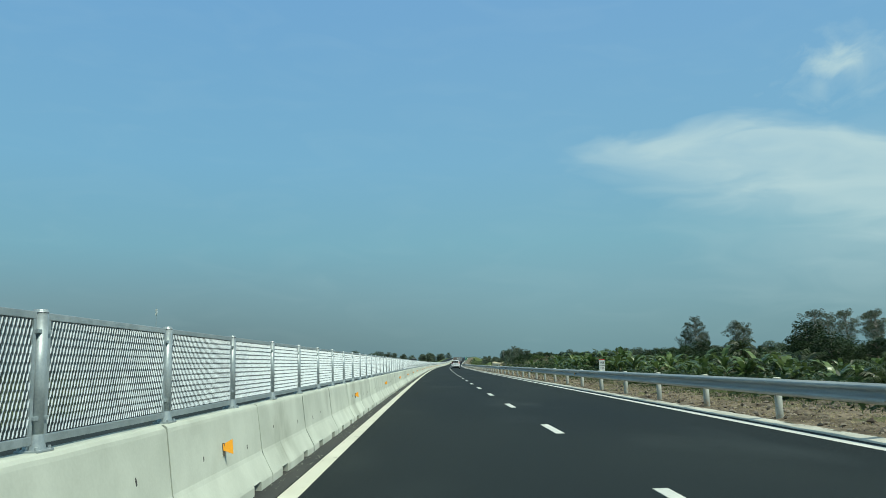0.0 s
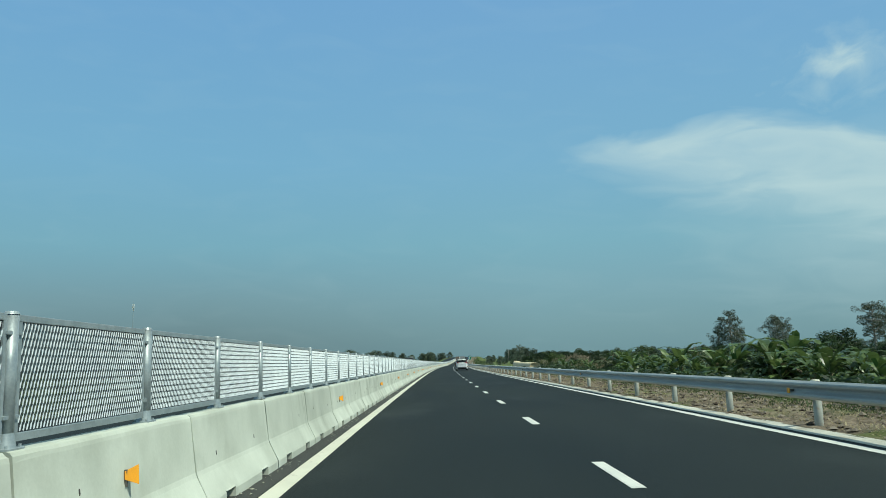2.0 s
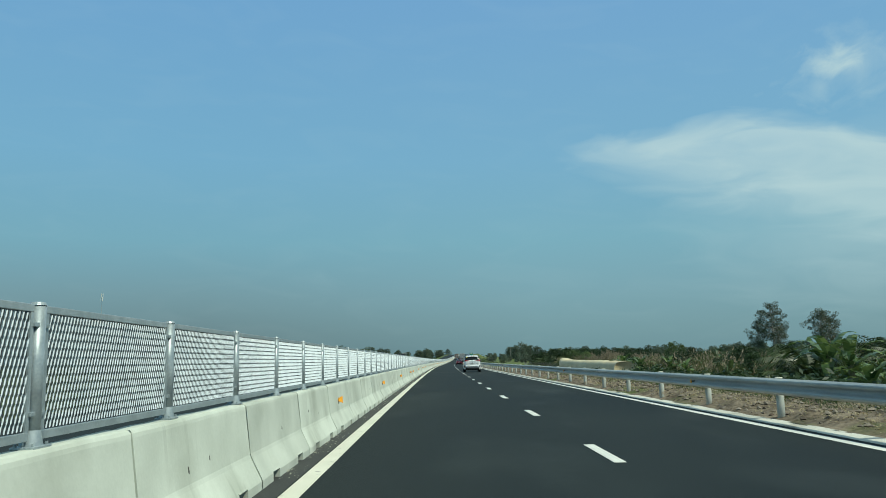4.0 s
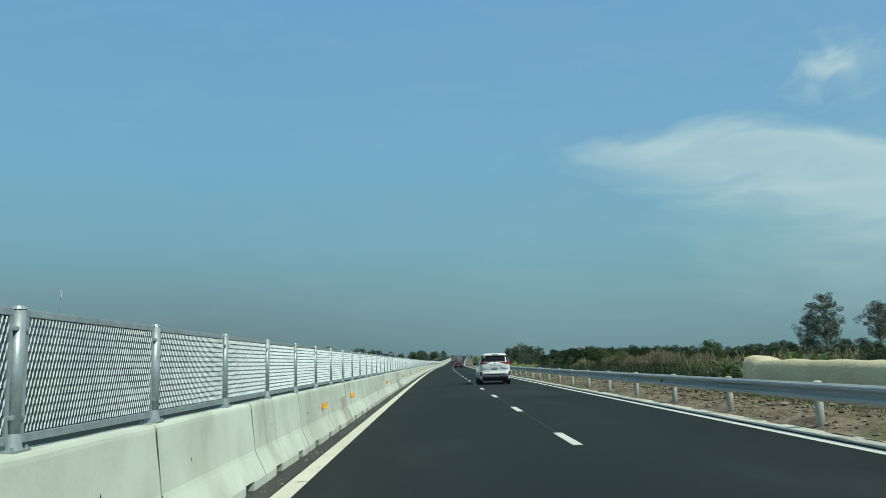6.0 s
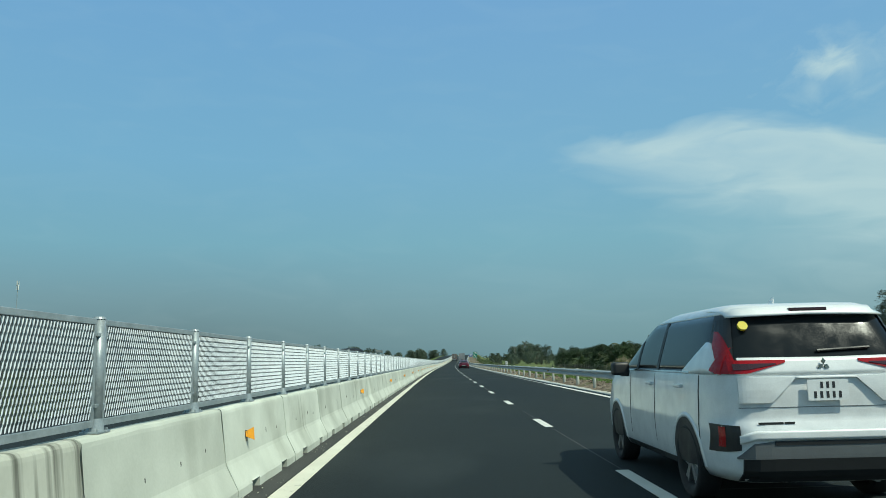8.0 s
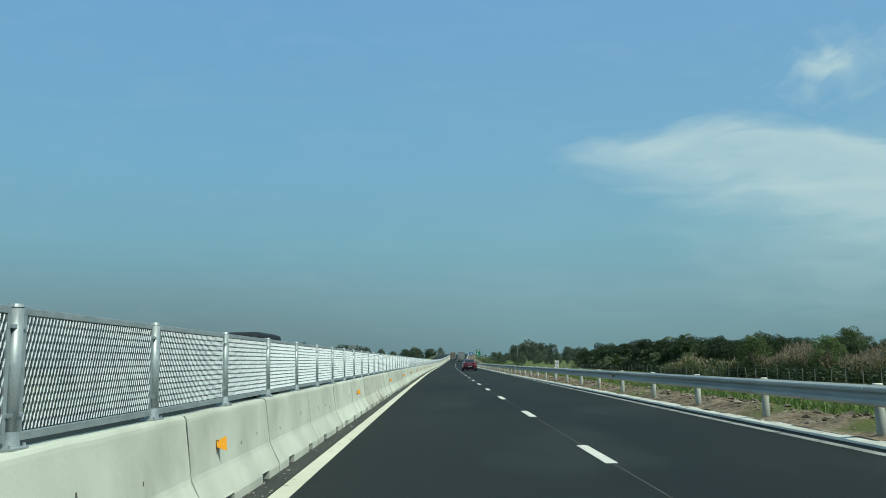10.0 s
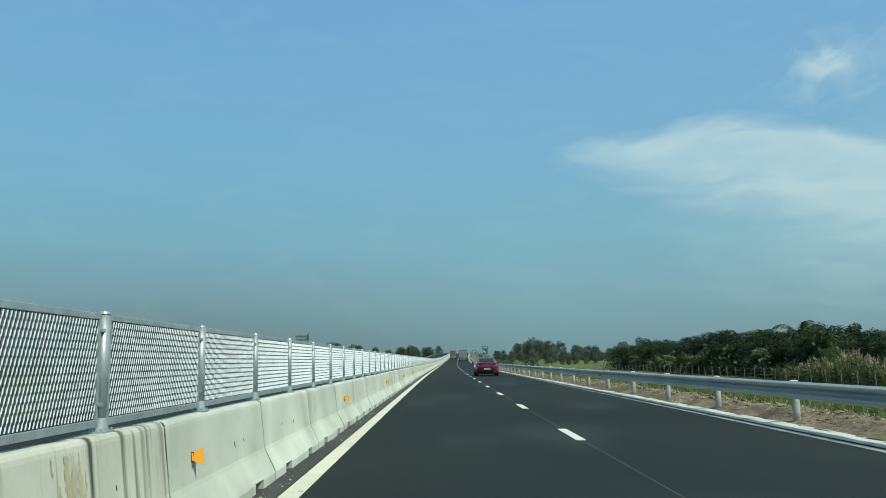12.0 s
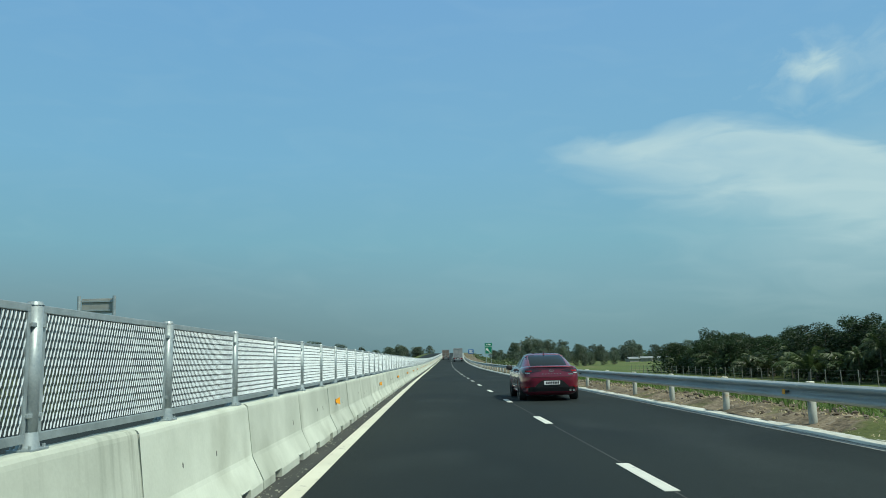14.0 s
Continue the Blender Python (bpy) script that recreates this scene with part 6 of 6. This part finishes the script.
# red saloon
def red_saloon():
    car = thing("saloon_car", "metallic dark red saloon with tinted windows standing in the lane", "car")
    low = Shell([
        (0.18, 0.76, -0.80, 3.50, 7), (0.26, 0.84, -0.90, 3.62, 7), (0.40, 0.885, -0.955, 3.68, 7), (0.60, 0.90, -0.985, 3.70, 7), (0.72, 0.900, -0.990, 3.66, 7),
        (0.84, 0.890, -0.975, 3.58, 7), (0.93, 0.865, -0.965, 3.40, 7), (1.00, 0.82, -0.965, 3.10, 7), (1.035, 0.76, -0.94, 2.78, 7), (1.05, 0.70, -0.86, 2.60, 4)])
    top = Shell([
        (0.92, 0.835, -0.62, 2.72, 4.2), (1.02, 0.80, -0.48, 2.56, 4.2), (1.12, 0.745, -0.26, 2.30, 4.2), (1.24, 0.675, 0.05, 1.98, 4.2), (1.34, 0.61, 0.36, 1.66, 4.2),
        (1.40, 0.55, 0.58, 1.40, 4), (1.435, 0.44, 0.80, 1.20, 3.6), (1.445, 0.30, 0.92, 1.08, 3)])
    part("body", low.hull(0.18, 1.05, 26), RED_PAINT, car, "metallic dark red painted body", True)
    part("glasshouse", top.hull(0.94, 1.378, 10), DARK_GLASS, car, "tinted glass all round", True)
    part("roof", top.hull(1.378, 1.445, 5), RED_PAINT, car, "dark red roof", True)
    bm = bmesh.new(); box(bm, -0.36, 0.36, 0.86, 1.24, 1.435, 1.452, 0.006); part("sunroof", bm, DARK_GLASS, car, "dark sunroof glass")
    part("boot_lip", low.tail_panel(-0.66, 0.66, lambda x: 1.005, lambda x: 1.045, 0.035, thick=0.09), RED_PAINT, car, "raised boot lip", True)
    part("lip_shadow", low.tail_panel(-0.66, 0.66, 0.985, 1.004, 0.008), BLACK_TRIM, car)
    bm = bmesh.new()
    q = [bm.verts.new(p) for p in ((-0.025, 0.62, 1.40), (0.025, 0.62, 1.40), (0.0, 0.60, 1.50), (0.0, 0.66, 1.50), (0.0, 0.86, 1.43))]
    for f in ((0, 1, 2), (1, 4, 3, 2), (0, 2, 3, 4)):
        bm.faces.new([q[i] for i in f])
    part("antenna_fin", bm, RED_PAINT, car)
    for sgn in (-1, 1):
        edge = lambda a, b: (min(sgn * a, sgn * b), max(sgn * a, sgn * b))
        # rear quarter pillars and roof sides
        part("rear_pillar", top.side_panel(-0.42, 0.62, ramp_fn((-0.42, 0.95), (0.62, 0.97)), ramp_fn((-0.42, 1.01), (0.0, 1.18), (0.35, 1.30), (0.62, 1.385)), sgn, 0.010, n=16), RED_PAINT, car, "", True)
        part("side_window", top.side_panel(0.30, 0.62, ramp_fn((0.30, 1.02), (0.62, 0.99)), ramp_fn((0.30, 1.08), (0.62, 1.30)), sgn, 0.015, n=6), DARK_GLASS, car)
        part("roof_rail", top.side_panel(0.5, 1.75, ramp_fn((0.5, 1.325), (1.2, 1.365), (1.75, 1.255)), ramp_fn((0.5, 1.36), (1.2, 1.385), (1.75, 1.30)), sgn, 0.012, n=12), RED_PAINT, car, "", True)
        part("belt_trim", top.side_panel(0.1, 2.35, 0.955, 0.972, sgn, 0.014, n=10), CHROME, car, "thin chrome strip")
        part("pillar", top.side_panel(1.22, 1.30, 0.97, 1.38, sgn, 0.006, n=3), BLACK_TRIM, car)
        for y in (0.42, 1.42):
            bm = bmesh.new(); box(bm, -0.02, 0.02, -0.09, 0.09, -0.016, 0.016, 0.010)
            part("door_handle", bm, CHROME, car, "chrome handle").matrix_world = pose(sgn * low.side(y, 0.86, 0.018), y, 0.865)
        for y in (0.02, 1.28, 2.28):
            part("door_gap", low.side_panel(y, y + 0.012, 0.32, 0.95, sgn, 0.0025, n=2), BLACK_TRIM, car)
        part("crease", low.side_panel(-0.1, 2.5, 0.42, 0.455, sgn, 0.012, n=12), RED_PAINT, car, "", True)
        part("side_skirt", low.side_panel(0.40, 2.30, 0.19, 0.29, sgn, 0.020, n=10), RED_PAINT, car, "", True)
        part("arch_rim", arch(low, car, 0.0, 0.372, sgn), RED_PAINT, car, "", True)
        part("arch_rim", arch(low, car, 2.70, 0.372, sgn), RED_PAINT, car, "", True)
        for y in (0.0, 2.70):
            wheel(car, sgn * 0.80, y, 0.318, sgn)
        mirror(car, sgn * 0.99, 2.02, 0.99, sgn, BLACK_TRIM)
        x0, x1 = edge(0.30, 0.84)
        part("tail_lamp", low.tail_panel(x0, x1, lambda x: 0.90 - 0.09 * max(0, (abs(x) - 0.30)) / 0.54, lambda x: 0.915 + 0.05 * min(1, (abs(x) - 0.30) / 0.3), 0.010), LAMP_DARK, car, "smoked wing-shaped tail lamp")
        x0, x1 = edge(0.60, 0.84)
        part("lamp_strip", low.tail_panel(x0, x1, 0.875, 0.915, 0.014, n=6), LAMP_RED, car, "red lamp segment")
        x0, x1 = edge(0.66, 0.80)
        part("reverse_lamp", low.tail_panel(x0, x1, lambda x: 0.822, lambda x: 0.850, 0.014, n=6), LAMP_CLEAR, car, "clear reversing lamp")
        part("lamp_wrap", low.side_panel(-0.82, -0.52, ramp_fn((-0.82, 0.80), (-0.52, 0.90)), ramp_fn((-0.82, 0.96), (-0.52, 0.93)), sgn, 0.010, n=6), LAMP_DARK, car)
        x0, x1 = edge(0.66, 0.86)
        part("reflector", low.tail_panel(x0, x1, 0.41, 0.435, 0.018, n=4), LAMP_RED, car, "red bumper reflector")
    part("bumper_black", low.tail_panel(-0.84, 0.84, 0.26, lambda x: 0.40 + 0.04 * abs(x), 0.012), BLACK_TRIM, car, "black lower bumper")
    part("plate_panel", low.tail_panel(-0.50, 0.50, 0.40, lambda x: 0.625 - 0.9 * max(0, abs(x) - 0.30), 0.010), BLACK_TRIM, car, "black plate recess")
    part("lower_edge", low.tail_panel(-0.70, 0.70, 0.225, 0.285, 0.020), RED_PAINT, car)
    part("boot_gap", low.tail_panel(-0.60, 0.60, 0.708, 0.718, 0.003), BLACK_TRIM, car)
    y = low.tail(0, 0.55, 0.016)
    p = plate(car, low, 0, 0.545, 0.47, 0.11, y)
    bars(p, y - 0.006, [(-0.19 + i * 0.052, -0.15 + i * 0.052, 0.51, 0.58) for i in range(8)])
    y = low.tail(0, 0.92, 0.008)
    bm = bmesh.new()
    for i in range(24):
        a, b = i * math.tau / 24, (i + 1) * math.tau / 24
        quad = [bm.verts.new((r * 1.6 * math.cos(c), y - 0.006, 0.905 + r * math.sin(c))) for r, c in ((0.034, a), (0.044, a), (0.044, b), (0.034, b))]
        bm.faces.new(quad)
    part("badge", bm, CHROME, car, "small oval chrome badge")
    part("badge", flat_shape([(-0.035, 0.885), (-0.02, 0.885), (0.035, 0.925), (0.02, 0.925)], y, 0.006), CHROME, car)
    for i in range(7):
        x = -0.27 + 0.09 * i
        part("name_bar", flat_shape([(x - 0.016, 0.795), (x + 0.016, 0.795), (x + 0.016, 0.818), (x - 0.016, 0.818)], low.tail(x, 0.80, 0.004), 0.004), CHROME, car)
    part("name_bar", flat_shape([(0.50, 0.775), (0.64, 0.775), (0.64, 0.81), (0.50, 0.81)], low.tail(0.57, 0.79, 0.004), 0.004), CHROME, car)
    for x in (0.55, 0.66):
        bm = bmesh.new(); tube(bm, (x, low.tail(x, 0.30, 0.045), 0.315), (x, low.tail(x, 0.30, -0.05), 0.315), 0.036, n=16); part("exhaust", bm, CHROME, car, "round chrome exhaust tip")
    bm = bmesh.new(); box(bm, -0.62, 0.62, -0.6, 3.2, 0.16, 0.30); part("underbody", bm, BLACK_TRIM, car)
    return car


car = red_saloon()
car.matrix_world = place(286.9, 4.90)


# lorries far ahead
def lorry(cargo, cargo_label, wide, tall, length, label):
    car = thing("lorry", label, "lorry")
    bm = bmesh.new(); box(bm, -wide / 2, wide / 2, 0, length, 1.05, tall, 0.03); part("cargo_box", bm, cargo, car, cargo_label)
    for x in (-wide / 2 - 0.01, -0.02, wide / 2 - 0.07):
        bm = bmesh.new(); box(bm, x, x + 0.08, -0.04, 0.02, 1.06, tall - 0.02); part("door_bar", bm, SILVER, car)
    for z in (1.25, 2.0, tall - 0.25):
        bm = bmesh.new(); box(bm, -wide / 2, wide / 2, -0.03, 0.02, z, z + 0.05); part("hinge_bar", bm, SILVER, car)
    bm = bmesh.new(); box(bm, -0.45, 0.45, 0.2, length + 1.9, 0.62, 1.04); part("chassis", bm, BLACK_TRIM, car)
    bm = bmesh.new(); box(bm, -wide / 2 + 0.05, wide / 2 - 0.05, length + 0.25, length + 2.0, 0.7, 2.55, 0.15); part("cab", bm, WHITE_PAINT, car, "white cab")
    bm = bmesh.new(); box(bm, -wide / 2 + 0.1, wide / 2 - 0.1, -0.02, 0.12, 0.48, 0.66, 0.02); part("bumper", bm, SILVER, car)
    for sgn in (-1, 1):
        bm = bmesh.new(); box(bm, sgn * 0.85 - 0.16, sgn * 0.85 + 0.16, -0.05, 0.0, 0.78, 0.92, 0.01); part("tail_lamp", bm, LAMP_RED, car)
        for y in (1.5, length + 1.1):
            bm = bmesh.new(); tube(bm, (sgn * (wide / 2 - 0.42), y, 0.48), (sgn * (wide / 2 - 0.04), y, 0.48), 0.48, n=20); part("wheel", bm, RUBBER, car)
    bm = bmesh.new(); box(bm, -0.28, 0.28, -0.045, -0.02, 0.80, 0.94); part("number_plate", bm, PLATE, car)
    return car


GREY_BOX = mat("grey_cargo_box", (0.20, 0.21, 0.22), (0.30, 0.31, 0.31), scale=1.0, fine=10, bump=0.2)
BROWN_BOX = mat("brown_canvas", (0.13, 0.10, 0.085), (0.21, 0.17, 0.14), scale=1.2, fine=12, bump=0.4, depth=0.02)
lorry(GREY_BOX, "grey cargo box", 2.45, 3.5, 6.2, "grey box lorry with a white cab far ahead in the lane").matrix_world = place(470, 5.35)
lorry(BROWN_BOX, "brown canvas cargo cover", 2.2, 3.1, 5.0, "small brown canvas-covered lorry far ahead on the road").matrix_world = place(508, 1.75)


# dark minibus on the oncoming carriageway, its roof showing over the screen
def minibus():
    car = thing("minibus", "dark grey minibus on the oncoming carriageway behind the screen", "minibus")
    sh = Shell([  # z, half width, tail, nose, squareness
        (0.30, 0.90, 0.08, 6.60, 10), (0.55, 0.97, 0.0, 6.72, 10), (1.05, 0.98, 0.0, 6.66, 10), (1.20, 0.97, 0.02, 6.35, 10), (1.60, 0.92, 0.06, 5.80, 9),
        (2.12, 0.90, 0.06, 5.35, 10), (2.50, 0.86, 0.08, 4.90, 10), (2.58, 0.80, 0.14, 4.60, 8), (2.62, 0.66, 0.40, 4.30, 6)])
    part("body", sh.hull(0.30, 1.22, 14), DARK_PAINT, car, "dark grey body", True)
    part("glasshouse", sh.hull(1.22, 2.1, 8), DARK_GLASS, car, "dark tinted glass all round", True)
    part("roof", sh.hull(2.1, 2.62, 8), DARK_PAINT, car, "dark grey roof", True)
    bm = bmesh.new(); box(bm, -0.42, 0.42, 1.6, 2.7, 2.60, 2.67, 0.03); part("roof_unit", bm, BLACK_TRIM, car, "black cooling unit")
    for sgn in (-1, 1):
        for y in (0.25, 1.75, 3.3, 4.75):
            part("pillar", sh.side_panel(y - 0.05, y + 0.05, 1.22, 2.1, sgn, 0.006, n=3), DARK_PAINT, car)
        for y in (1.15, 5.25):
            wheel(car, sgn * 0.84, y, 0.35, sgn)
        mirror(car, sgn * 1.10, 5.7, 1.45, sgn, BLACK_TRIM)
    bm = bmesh.new(); box(bm, -0.75, 0.75, 6.55, 6.80, 0.36, 0.62, 0.05); part("bumper", bm, BLACK_TRIM, car)
    for sgn in (-1, 1):
        bm = bmesh.new(); box(bm, sgn * 0.70 - 0.16, sgn * 0.70 + 0.16, 6.50, 6.72, 0.74, 0.92, 0.04); part("headlamp", bm, LAMP_CLEAR, car, "clear headlamp")
    bm = bmesh.new(); box(bm, -0.70, 0.70, 0.4, 6.2, 0.24, 0.40); part("underbody", bm, BLACK_TRIM, car)
    return car


DARK_PAINT = plain("dark_grey_paint", (0.020, 0.024, 0.028), rough=0.6, spec=0.2)
minibus().matrix_world = place(224.6, -6.55, turn=180)
